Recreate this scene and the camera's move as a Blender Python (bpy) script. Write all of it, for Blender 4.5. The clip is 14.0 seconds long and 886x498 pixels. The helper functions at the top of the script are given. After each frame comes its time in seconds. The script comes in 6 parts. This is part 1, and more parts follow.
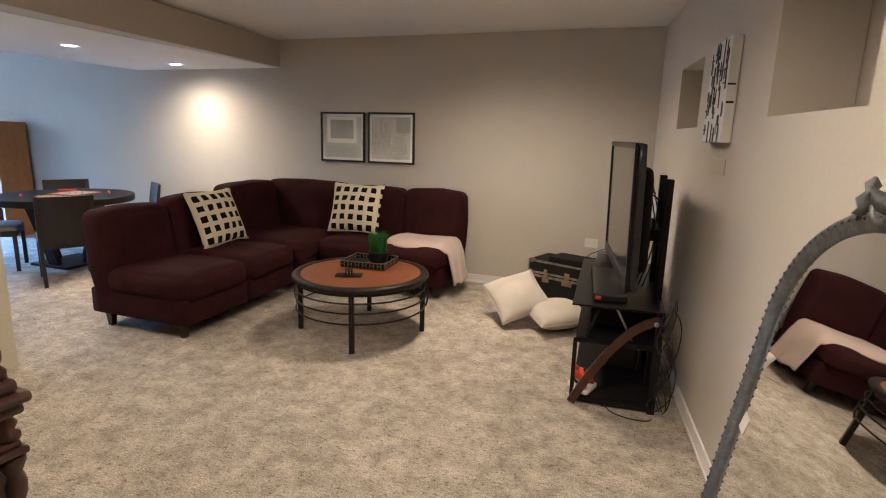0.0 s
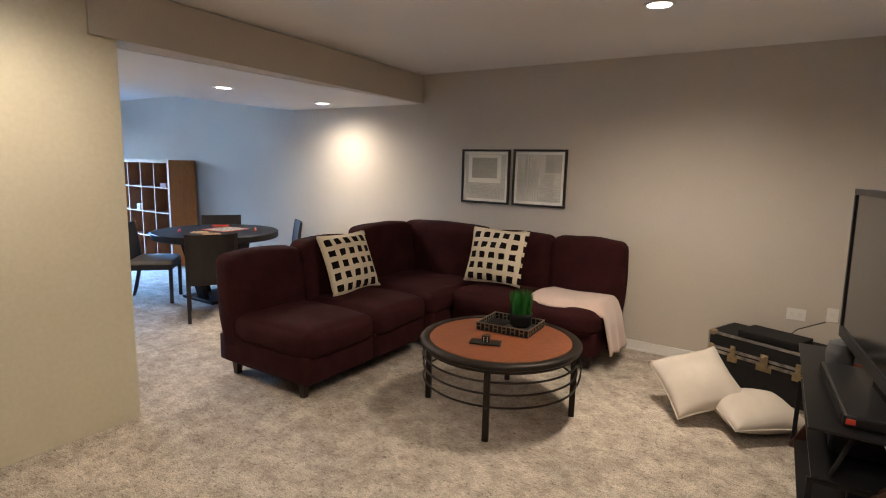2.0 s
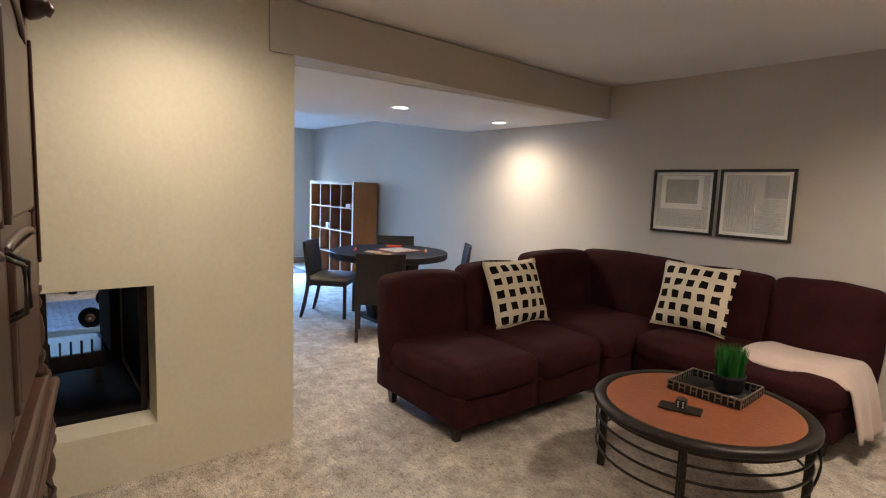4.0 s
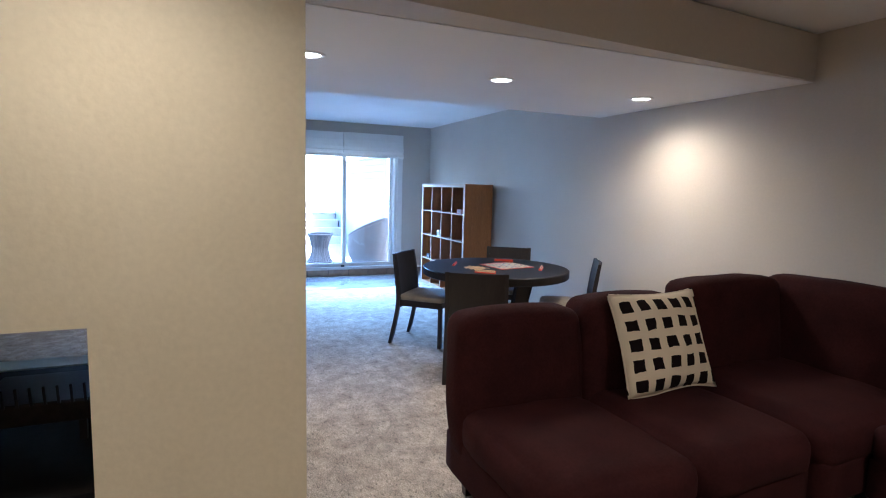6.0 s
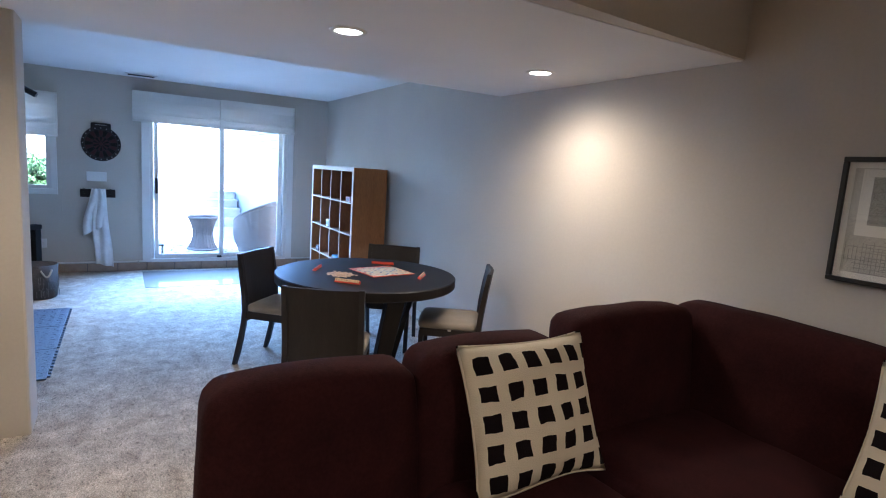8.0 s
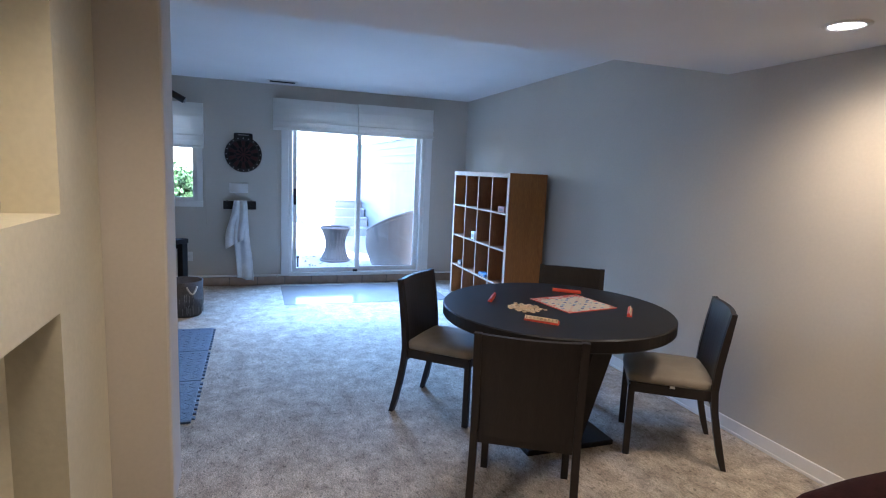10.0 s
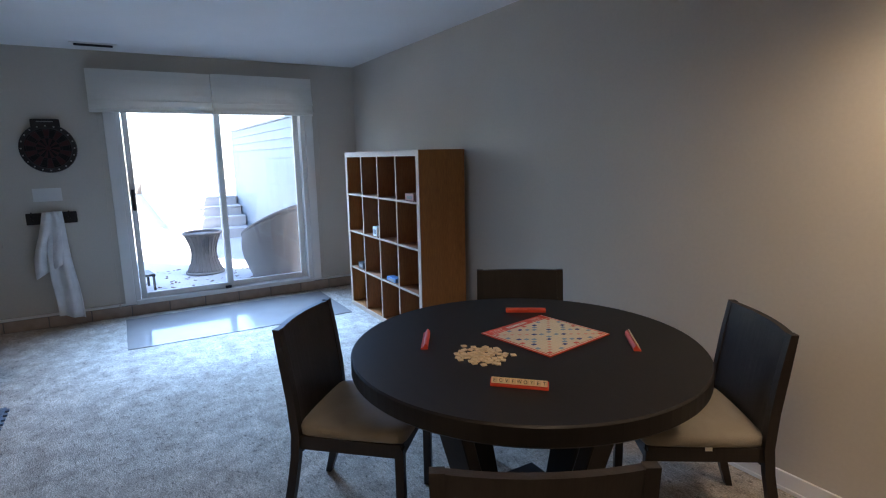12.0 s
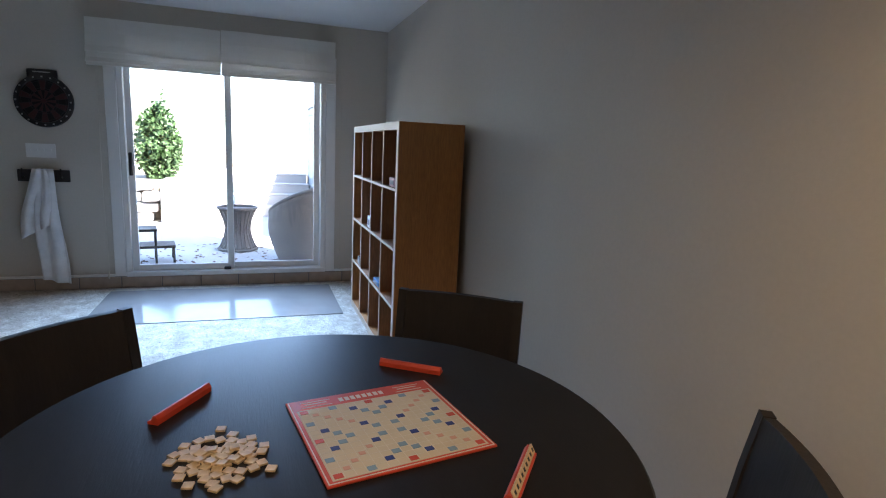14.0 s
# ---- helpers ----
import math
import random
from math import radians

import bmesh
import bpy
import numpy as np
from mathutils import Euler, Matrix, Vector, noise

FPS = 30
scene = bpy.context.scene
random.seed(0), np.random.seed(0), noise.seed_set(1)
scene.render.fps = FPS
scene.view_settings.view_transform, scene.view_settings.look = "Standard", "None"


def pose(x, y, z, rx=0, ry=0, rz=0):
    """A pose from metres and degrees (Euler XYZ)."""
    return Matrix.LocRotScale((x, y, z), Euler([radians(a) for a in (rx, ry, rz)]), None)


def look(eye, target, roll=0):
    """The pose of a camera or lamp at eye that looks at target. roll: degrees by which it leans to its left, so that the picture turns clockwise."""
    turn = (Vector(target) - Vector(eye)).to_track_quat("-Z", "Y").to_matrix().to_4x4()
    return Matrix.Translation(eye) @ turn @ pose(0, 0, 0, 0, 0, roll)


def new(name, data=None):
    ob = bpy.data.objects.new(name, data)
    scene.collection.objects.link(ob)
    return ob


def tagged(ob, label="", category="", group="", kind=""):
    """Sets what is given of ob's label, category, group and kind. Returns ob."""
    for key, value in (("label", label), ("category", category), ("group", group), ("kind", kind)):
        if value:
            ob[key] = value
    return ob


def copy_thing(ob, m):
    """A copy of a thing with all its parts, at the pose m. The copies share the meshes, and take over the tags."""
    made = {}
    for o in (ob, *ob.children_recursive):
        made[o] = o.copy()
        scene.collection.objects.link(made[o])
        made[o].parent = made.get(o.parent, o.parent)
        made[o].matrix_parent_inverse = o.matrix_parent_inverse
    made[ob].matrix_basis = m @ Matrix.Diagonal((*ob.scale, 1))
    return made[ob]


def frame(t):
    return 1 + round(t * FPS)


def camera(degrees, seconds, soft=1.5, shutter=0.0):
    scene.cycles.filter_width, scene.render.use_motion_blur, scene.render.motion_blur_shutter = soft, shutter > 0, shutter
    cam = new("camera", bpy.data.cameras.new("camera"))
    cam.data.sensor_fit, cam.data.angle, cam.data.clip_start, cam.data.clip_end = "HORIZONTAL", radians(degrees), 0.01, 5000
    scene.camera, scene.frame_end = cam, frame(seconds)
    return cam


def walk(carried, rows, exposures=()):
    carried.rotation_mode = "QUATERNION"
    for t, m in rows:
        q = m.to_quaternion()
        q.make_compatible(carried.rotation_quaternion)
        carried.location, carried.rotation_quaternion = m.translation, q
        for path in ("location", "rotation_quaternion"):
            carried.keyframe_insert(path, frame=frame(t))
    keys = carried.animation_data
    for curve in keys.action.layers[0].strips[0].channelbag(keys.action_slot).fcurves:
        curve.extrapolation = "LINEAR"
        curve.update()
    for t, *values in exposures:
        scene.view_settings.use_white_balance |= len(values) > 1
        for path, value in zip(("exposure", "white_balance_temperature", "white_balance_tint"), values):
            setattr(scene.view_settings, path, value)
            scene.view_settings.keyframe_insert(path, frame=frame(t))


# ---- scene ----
cam = camera(78.47, 14.0, soft=1.1)
ROWS = [
    (0.0, 0.148, -0.126, 1.477, 78.12, -1.50, 19.15),
    (0.5, 0.121, 0.091, 1.457, 78.62, -2.16, 17.11),
    (1.0, 0.032, 0.291, 1.495, 79.70, -0.58, 14.92),
    (1.5, -0.055, 0.405, 1.567, 80.07, 0.72, 21.47),
    (2.0, -0.197, 0.448, 1.527, 81.19, -1.44, 33.62),
    (2.5, -0.255, 0.483, 1.490, 80.45, -2.73, 41.65),
    (3.0, -0.222, 0.522, 1.489, 80.04, -3.15, 46.31),
    (3.5, -0.286, 0.616, 1.474, 80.76, -3.74, 47.76),
    (4.0, -0.475, 0.804, 1.475, 83.47, -2.05, 52.12),
    (4.2, -0.581, 0.877, 1.440, 82.98, -2.08, 55.08),
    (6.3, -1.369, 1.874, 1.435, 82.94, -2.77, 69.09),
    (6.5, -1.402, 2.015, 1.464, 82.34, -3.60, 70.49),
    (7.0, -1.575, 2.210, 1.474, 81.79, -3.80, 68.76),
    (7.5, -1.775, 2.379, 1.516, 82.81, -2.75, 61.57),
    (8.0, -1.916, 2.498, 1.510, 81.99, -3.75, 59.78),
    (8.5, -2.091, 2.559, 1.481, 80.40, -4.90, 66.35),
    (9.0, -2.333, 2.454, 1.490, 80.89, -3.24, 70.35),
    (9.2, -2.432, 2.390, 1.495, 81.61, -2.43, 71.47),
    (11.3, -3.699, 2.448, 1.441, 82.84, -0.73, 66.83),
    (11.5, -3.801, 2.513, 1.475, 82.22, 0.65, 64.68),
    (12.0, -4.009, 2.773, 1.454, 80.22, 1.17, 59.35),
    (12.5, -4.276, 3.049, 1.368, 81.29, -1.52, 53.67),
    (13.0, -4.399, 3.331, 1.353, 80.22, -1.24, 53.10),
    (13.5, -4.424, 3.613, 1.381, 80.48, -4.10, 61.95),
    (14.0, -4.496, 3.892, 1.355, 79.59, -2.76, 71.25),
]
EXPOSURES = [(0.0, 4.68, 5080, 11), (1.5, 4.7, 5080, 11), (2.4, 4.5, 5080, 11), (3.0, 4.6, 5080, 11), (4.2, 4.55, 5080, 11), (6.3, 4.3, 4750, 13), (7.5, 4.3, 4800, 13), (9.2, 4.25, 5050, 13), (11.3, 3.38, 5400, 14), (12.5, 3.36, 6050, 14), (14.0, 3.34, 6200, 14)]
walk(cam, [(t, pose(x, y, z, rx, ry, rz)) for t, x, y, z, rx, ry, rz in ROWS], EXPOSURES)

# ---- world and sun ----
world = bpy.data.worlds.new("sky")
scene.world = world
world.use_nodes = True
wn = world.node_tree.nodes
sky = wn.new("ShaderNodeTexSky")
sky.sky_type = "NISHITA"
sky.sun_disc = False
sky.sun_elevation = radians(52)
sky.sun_rotation = radians(53)
wn["Background"].inputs[1].default_value = 0.15
world.node_tree.links.new(sky.outputs[0], wn["Background"].inputs[0])

sun = new("sun", bpy.data.lights.new("sun", "SUN"))
sun.data.energy, sun.data.angle, sun.data.color = 5.0, radians(0.6), (1.0, 0.95, 0.88)
sun.matrix_world = look((6, 4.5, 10), (0, 0, 0))
LAMP = (1.0, 0.72, 0.43)
DAY = (0.36, 0.60, 1.0)

# ---- materials ----
def material(name, colour, rough=0.6, metal=0.0, second=None, scale=8.0, mix=0.5, bump=0.0, bump_scale=60.0, spec=0.5, stretch=(1, 1, 1), fine=0.0, fine_scale=120.0, sheen=0.0, random_tone=0.0, detail=6.0):
    """A node material: base colour mottled with a second one, fine grain and bump, at real size."""
    m = bpy.data.materials.new(name)
    m.use_nodes = True
    n, l = m.node_tree.nodes, m.node_tree.links
    b = n["Principled BSDF"]
    b.inputs["Roughness"].default_value = rough
    b.inputs["Metallic"].default_value = metal
    b.inputs["Specular IOR Level"].default_value = spec
    if sheen:
        b.inputs["Sheen Weight"].default_value = sheen
        b.inputs["Sheen Roughness"].default_value = 0.5
    co = n.new("ShaderNodeTexCoord")
    mp = n.new("ShaderNodeMapping")
    mp.inputs["Scale"].default_value = stretch
    l.new(co.outputs["Object"], mp.inputs[0])
    second = second or tuple(c * 0.85 for c in colour)
    nz = n.new("ShaderNodeTexNoise")
    nz.inputs["Scale"].default_value, nz.inputs["Detail"].default_value = scale, detail
    l.new(mp.outputs[0], nz.inputs["Vector"])
    ramp = n.new("ShaderNodeValToRGB")
    ramp.color_ramp.elements[0].position, ramp.color_ramp.elements[1].position = 0.5 - mix * 0.4, 0.5 + mix * 0.4
    ramp.color_ramp.elements[0].color, ramp.color_ramp.elements[1].color = (*second, 1), (*colour, 1)
    l.new(nz.outputs["Fac"], ramp.inputs[0])
    out = ramp.outputs[0]
    if fine:
        nf = n.new("ShaderNodeTexNoise")
        nf.inputs["Scale"].default_value, nf.inputs["Detail"].default_value = fine_scale, 3
        l.new(mp.outputs[0], nf.inputs["Vector"])
        mr = n.new("ShaderNodeMapRange")
        mr.inputs[1].default_value, mr.inputs[2].default_value = 0.3, 0.7
        mr.inputs[3].default_value, mr.inputs[4].default_value = 1 - fine, 1 + fine
        l.new(nf.outputs["Fac"], mr.inputs[0])
        mu = n.new("ShaderNodeVectorMath")
        mu.operation = "SCALE"
        l.new(out, mu.inputs[0]), l.new(mr.outputs[0], mu.inputs["Scale"])
        out = mu.outputs[0]
    if random_tone:
        oi = n.new("ShaderNodeObjectInfo")
        mr = n.new("ShaderNodeMapRange")
        mr.inputs[3].default_value, mr.inputs[4].default_value = 1 - random_tone, 1 + random_tone
        l.new(oi.outputs["Random"], mr.inputs[0])
        mu = n.new("ShaderNodeVectorMath")
        mu.operation = "SCALE"
        l.new(out, mu.inputs[0]), l.new(mr.outputs[0], mu.inputs["Scale"])
        out = mu.outputs[0]
    l.new(out, b.inputs["Base Color"])
    if bump:
        nb = n.new("ShaderNodeTexNoise")
        nb.inputs["Scale"].default_value, nb.inputs["Detail"].default_value = bump_scale, 4
        l.new(mp.outputs[0], nb.inputs["Vector"])
        bm_ = n.new("ShaderNodeBump")
        bm_.inputs["Strength"].default_value, bm_.inputs["Distance"].default_value = bump, 0.01
        l.new(nb.outputs["Fac"], bm_.inputs["Height"])
        l.new(bm_.outputs[0], b.inputs["Normal"])
    return m


def wood(name, dark, light, rough=0.45, scale=3.0, stretch=(8, 8, 0.8), coat=0.0):
    m = material(name, light, rough, second=dark, scale=scale, mix=0.7, stretch=stretch, bump=0.08, bump_scale=14, fine=0.18, fine_scale=22)
    m.node_tree.nodes["Principled BSDF"].inputs["Coat Weight"].default_value = coat
    return m


def glowing(name, colour, strength):
    m = bpy.data.materials.new(name)
    m.use_nodes = True
    n = m.node_tree.nodes
    b = n["Principled BSDF"]
    b.inputs["Base Color"].default_value = (0.9, 0.9, 0.9, 1)
    b.inputs["Emission Color"].default_value = (*colour, 1)
    b.inputs["Emission Strength"].default_value = strength
    return m


def glass(name, colour=(1, 1, 1), rough=0.0, ior=1.45):
    m = bpy.data.materials.new(name)
    m.use_nodes = True
    b = m.node_tree.nodes["Principled BSDF"]
    b.inputs["Base Color"].default_value = (*colour, 1)
    b.inputs["Transmission Weight"].default_value = 1
    b.inputs["Roughness"].default_value, b.inputs["IOR"].default_value = rough, ior
    return m


WALL = material("beige_wall_paint", (0.57, 0.52, 0.44), 0.7, second=(0.54, 0.49, 0.415), scale=1.5, bump=0.05, bump_scale=120, fine=0.02, fine_scale=60)
WALL_CREAM = material("cream_plaster", (0.66, 0.61, 0.46), 0.8, second=(0.62, 0.57, 0.42), scale=2.5, bump=0.2, bump_scale=22, fine=0.03, fine_scale=40)
CEIL = material("white_ceiling_paint", (0.80, 0.79, 0.77), 0.85, second=(0.77, 0.76, 0.74), scale=2, bump=0.15, bump_scale=90)
TRIM = material("white_trim_paint", (0.80, 0.78, 0.74), 0.4, second=(0.76, 0.74, 0.70), scale=5)
TILE = material("terracotta_beige_tile", (0.42, 0.32, 0.24), 0.45, second=(0.33, 0.25, 0.19), scale=12, bump=0.1, bump_scale=40, random_tone=0.12)
GROUT = material("grey_grout", (0.22, 0.20, 0.18), 0.9, scale=60)
BURGUNDY = material("burgundy_microfibre", (0.040, 0.011, 0.0115), 0.9, second=(0.019, 0.006, 0.007), scale=7, mix=0.9, bump=0.25, bump_scale=260, sheen=0.0, fine=0.15, fine_scale=90, spec=0.1)
CREAM_CLOTH = material("cream_cotton", (0.60, 0.54, 0.455), 0.9, second=(0.53, 0.475, 0.40), scale=6, bump=0.3, bump_scale=300, sheen=0.2, spec=0.2)
BLANKET = material("pale_pink_fleece", (0.60, 0.47, 0.40), 0.95, second=(0.52, 0.40, 0.34), scale=5, bump=0.4, bump_scale=220, sheen=0.4, spec=0.1)
DARKWOOD = wood("dark_wood_leg", (0.012, 0.007, 0.006), (0.03, 0.016, 0.012), 0.4)
ESPRESSO = wood("espresso_stained_wood", (0.010, 0.007, 0.006), (0.021, 0.015, 0.012), 0.5)
TABLE_BLACK = material("black_brown_wood_veneer", (0.017, 0.0145, 0.0135), 0.42, second=(0.011, 0.0095, 0.009), scale=4, stretch=(1, 9, 1), mix=0.8, spec=0.2, bump=0.05, bump_scale=30)
COPPER = material("hammered_copper", (0.25, 0.085, 0.033), 0.34, metal=0.1, second=(0.165, 0.055, 0.022), scale=5, mix=1.0, fine=0.12, fine_scale=40, bump=0.12, bump_scale=70)
IRON = material("blackened_iron", (0.022, 0.019, 0.017), 0.45, metal=0.7, second=(0.035, 0.028, 0.022), scale=30, bump=0.1, bump_scale=80)
BLACK_PLASTIC = material("black_plastic", (0.012, 0.012, 0.013), 0.35, second=(0.018, 0.018, 0.019), scale=20)
BLACK_MATT = material("matt_black", (0.010, 0.010, 0.010), 0.75, second=(0.016, 0.015, 0.015), scale=20, bump=0.1, spec=0.2)
SCREEN = material("dark_lcd_screen", (0.012, 0.012, 0.013), 0.12, second=(0.014, 0.014, 0.015), scale=3, spec=0.6)
BRASS = material("worn_brass", (0.45, 0.36, 0.20), 0.35, metal=0.9, second=(0.30, 0.24, 0.14), scale=30)
NICKEL = material("dull_nickel", (0.48, 0.45, 0.40), 0.4, metal=0.8, second=(0.16, 0.155, 0.145), scale=25)
STEEL = material("brushed_steel", (0.45, 0.45, 0.44), 0.3, metal=0.9, scale=20)
MAHOGANY = wood("carved_mahogany", (0.020, 0.0065, 0.0035), (0.075, 0.025, 0.011), 0.42, stretch=(9, 9, 0.9), coat=0.12)
SHELF_WOOD = wood("orange_birch_veneer", (0.29, 0.115, 0.026), (0.38, 0.155, 0.038), 0.5, scale=2.5, stretch=(6, 6, 0.7))
SHELF_IN = wood("brown_shelf_veneer", (0.24, 0.10, 0.038), (0.33, 0.14, 0.052), 0.55, scale=2.5, stretch=(6, 6, 0.7))
PEWTER = material("antique_pewter", (0.20, 0.205, 0.20), 0.4, metal=0.55, second=(0.08, 0.085, 0.085), scale=26, mix=0.8, bump=0.5, bump_scale=55)
MIRROR = material("mirror_silver", (0.86, 0.87, 0.86), 0.015, metal=1.0, second=(0.85, 0.86, 0.85))
WHITE_PLASTIC = material("white_plastic", (0.78, 0.76, 0.72), 0.35, second=(0.75, 0.73, 0.69), scale=10)
PAPER = material("printed_paper_mat", (0.74, 0.72, 0.67), 0.8, second=(0.70, 0.68, 0.63), scale=4)
INK = material("grey_ink", (0.22, 0.21, 0.20), 0.8, second=(0.36, 0.35, 0.33), scale=40, mix=1.0)
INK_BLACK = material("black_ink", (0.02, 0.02, 0.02), 0.7)
GLASS = glass("clear_glass")
RED = material("red_lacquer", (0.60, 0.068, 0.030), 0.4, second=(0.52, 0.052, 0.022), scale=25)
TILE_WOOD = wood("pale_maple", (0.56, 0.40, 0.22), (0.70, 0.54, 0.33), 0.5, scale=20, stretch=(3, 1, 1))
GRASS = material("artificial_grass", (0.035, 0.20, 0.022), 0.55, second=(0.02, 0.11, 0.012), scale=40)
LEAF = material("green_leaf", (0.06, 0.12, 0.035), 0.6, second=(0.035, 0.07, 0.02), scale=4, mix=1.0)
TOWEL = material("white_terry", (0.86, 0.85, 0.84), 0.95, second=(0.72, 0.71, 0.70), scale=12, bump=0.5, bump_scale=240, sheen=0.2)
ROMAN = material("cream_linen_blind", (0.84, 0.82, 0.76), 0.9, second=(0.79, 0.77, 0.71), scale=5, bump=0.2, bump_scale=250, stretch=(1, 1, 6))
def see_through(m, amount, colour):
    """Thin cloth that lets part of the light through."""
    n, l = m.node_tree.nodes, m.node_tree.links
    tr = n.new("ShaderNodeBsdfTranslucent")
    tr.inputs[0].default_value = (*colour, 1)
    mx = n.new("ShaderNodeMixShader")
    mx.inputs[0].default_value = amount
    out = n["Material Output"]
    l.new(n["Principled BSDF"].outputs[0], mx.inputs[1]), l.new(tr.outputs[0], mx.inputs[2]), l.new(mx.outputs[0], out.inputs[0])


see_through(ROMAN, 0.38, (0.9, 0.88, 0.84))
WICKER = material("grey_brown_wicker", (0.17, 0.15, 0.135), 0.7, second=(0.09, 0.08, 0.072), scale=40, mix=1.0, stretch=(1, 1, 5), bump=0.6, bump_scale=60)
CONCRETE = material("pale_concrete", (0.50, 0.49, 0.47), 0.85, second=(0.42, 0.41, 0.39), scale=1.5, bump=0.2, bump_scale=40, fine=0.05)
STONE = material("grey_field_stone", (0.34, 0.32, 0.30), 0.85, second=(0.22, 0.21, 0.20), scale=9, bump=0.5, bump_scale=20, random_tone=0.2)
SIDING = material("pale_blue_siding", (0.20, 0.23, 0.25), 0.6, second=(0.17, 0.20, 0.22), scale=3)
RUBBER = material("blue_grey_foam", (0.085, 0.11, 0.15), 0.42, second=(0.06, 0.075, 0.10), scale=12, bump=0.6, bump_scale=90)
VINYL = material("clear_vinyl_mat", (0.26, 0.24, 0.22), 0.09, second=(0.19, 0.175, 0.16), scale=3, mix=0.9, bump=0.02, bump_scale=9)
ORANGE = material("orange_plastic", (0.75, 0.11, 0.015), 0.45)
SOIL = material("dry_soil", (0.30, 0.25, 0.18), 0.95, second=(0.18, 0.15, 0.11), scale=30, mix=1.0, bump=0.4)
CORD = material("cream_cord", (0.6, 0.55, 0.46), 0.9)


def carpet_material():
    """Cut-pile carpet: trodden and brushed patches, short dark dents and a fine tufted grain."""
    m = material("beige_cut_pile_carpet", (0.52, 0.46, 0.38), 0.95, second=(0.33, 0.285, 0.232), scale=9, mix=0.5, fine=0.42, fine_scale=150, bump=0.6, bump_scale=170, spec=0.0, detail=12)
    n, l = m.node_tree.nodes, m.node_tree.links
    b = n["Principled BSDF"]
    out = b.inputs["Base Color"].links[0].from_socket
    co = n.new("ShaderNodeTexCoord")

    def layer(src, scale, turn, detail, lo, hi, dark, light, distort=0.0):
        mp = n.new("ShaderNodeMapping")
        mp.inputs["Scale"].default_value, mp.inputs["Rotation"].default_value = scale, (0, 0, turn)
        l.new(co.outputs["Object"], mp.inputs[0])
        nz = n.new("ShaderNodeTexNoise")
        nz.inputs["Scale"].default_value, nz.inputs["Detail"].default_value, nz.inputs["Distortion"].default_value = 1.0, detail, distort
        l.new(mp.outputs[0], nz.inputs["Vector"])
        mr = n.new("ShaderNodeMapRange")
        mr.inputs[1].default_value, mr.inputs[2].default_value, mr.inputs[3].default_value, mr.inputs[4].default_value = lo, hi, dark, light
        l.new(nz.outputs["Fac"], mr.inputs[0])
        mu = n.new("ShaderNodeVectorMath")
        mu.operation = "SCALE"
        l.new(src, mu.inputs[0]), l.new(mr.outputs[0], mu.inputs["Scale"])
        return mu.outputs[0]

    out = layer(out, (1.3, 1.3, 1), 0.0, 4, 0.38, 0.62, 0.90, 1.06, 0.8)
    out = layer(out, (18, 24, 1), 0.55, 7, 0.36, 0.60, 0.84, 1.08, 1.4)
    out = layer(out, (38, 55, 1), -0.25, 3, 0.30, 0.43, 0.55, 1.03)
    out = layer(out, (30, 130, 1), 0.5, 2, 0.40, 0.60, 0.92, 1.06)
    l.new(out, b.inputs["Base Color"])
    return m


CARPET = carpet_material()


def squares_material(name, base, spot, pitch, fill, jitter=0.12):
    """Cloth with a printed grid of dark, slightly uneven squares."""
    m = material(name, base, 0.9, second=tuple(c * 0.9 for c in base), scale=9, bump=0.3, bump_scale=260, spec=0.1)
    n, l = m.node_tree.nodes, m.node_tree.links
    b = n["Principled BSDF"]
    src = b.inputs["Base Color"].links[0].from_socket
    co = n.new("ShaderNodeTexCoord")
    nz = n.new("ShaderNodeTexNoise")
    nz.inputs["Scale"].default_value = 14
    l.new(co.outputs["Object"], nz.inputs["Vector"])
    ad = n.new("ShaderNodeVectorMath")
    ad.operation = "MULTIPLY_ADD"
    l.new(nz.outputs["Color"], ad.inputs[0])
    ad.inputs[1].default_value = (pitch * jitter * 2,) * 3
    l.new(co.outputs["Object"], ad.inputs[2])
    sp = n.new("ShaderNodeSeparateXYZ")
    l.new(ad.outputs[0], sp.inputs[0])
    tests = []
    for axis in ("X", "Z"):
        pp = n.new("ShaderNodeMath")
        pp.operation = "PINGPONG"
        pp.inputs[1].default_value = pitch / 2
        l.new(sp.outputs[axis], pp.inputs[0])
        lt = n.new("ShaderNodeMath")
        lt.operation = "LESS_THAN"
        lt.inputs[1].default_value = pitch * fill / 2
        l.new(pp.outputs[0], lt.inputs[0])
        tests.append(lt)
    mu = n.new("ShaderNodeMath")
    mu.operation = "MULTIPLY"
    l.new(tests[0].outputs[0], mu.inputs[0]), l.new(tests[1].outputs[0], mu.inputs[1])
    mx = n.new("ShaderNodeMix")
    mx.data_type = "RGBA"
    l.new(mu.outputs[0], mx.inputs[0]), l.new(src, mx.inputs[6])
    mx.inputs[7].default_value = (*spot, 1)
    l.new(mx.outputs[2], b.inputs["Base Color"])
    return m


CHECK = squares_material("cream_cloth_with_dark_squares", (0.68, 0.60, 0.45), (0.008, 0.005, 0.006), 0.094, 0.58)


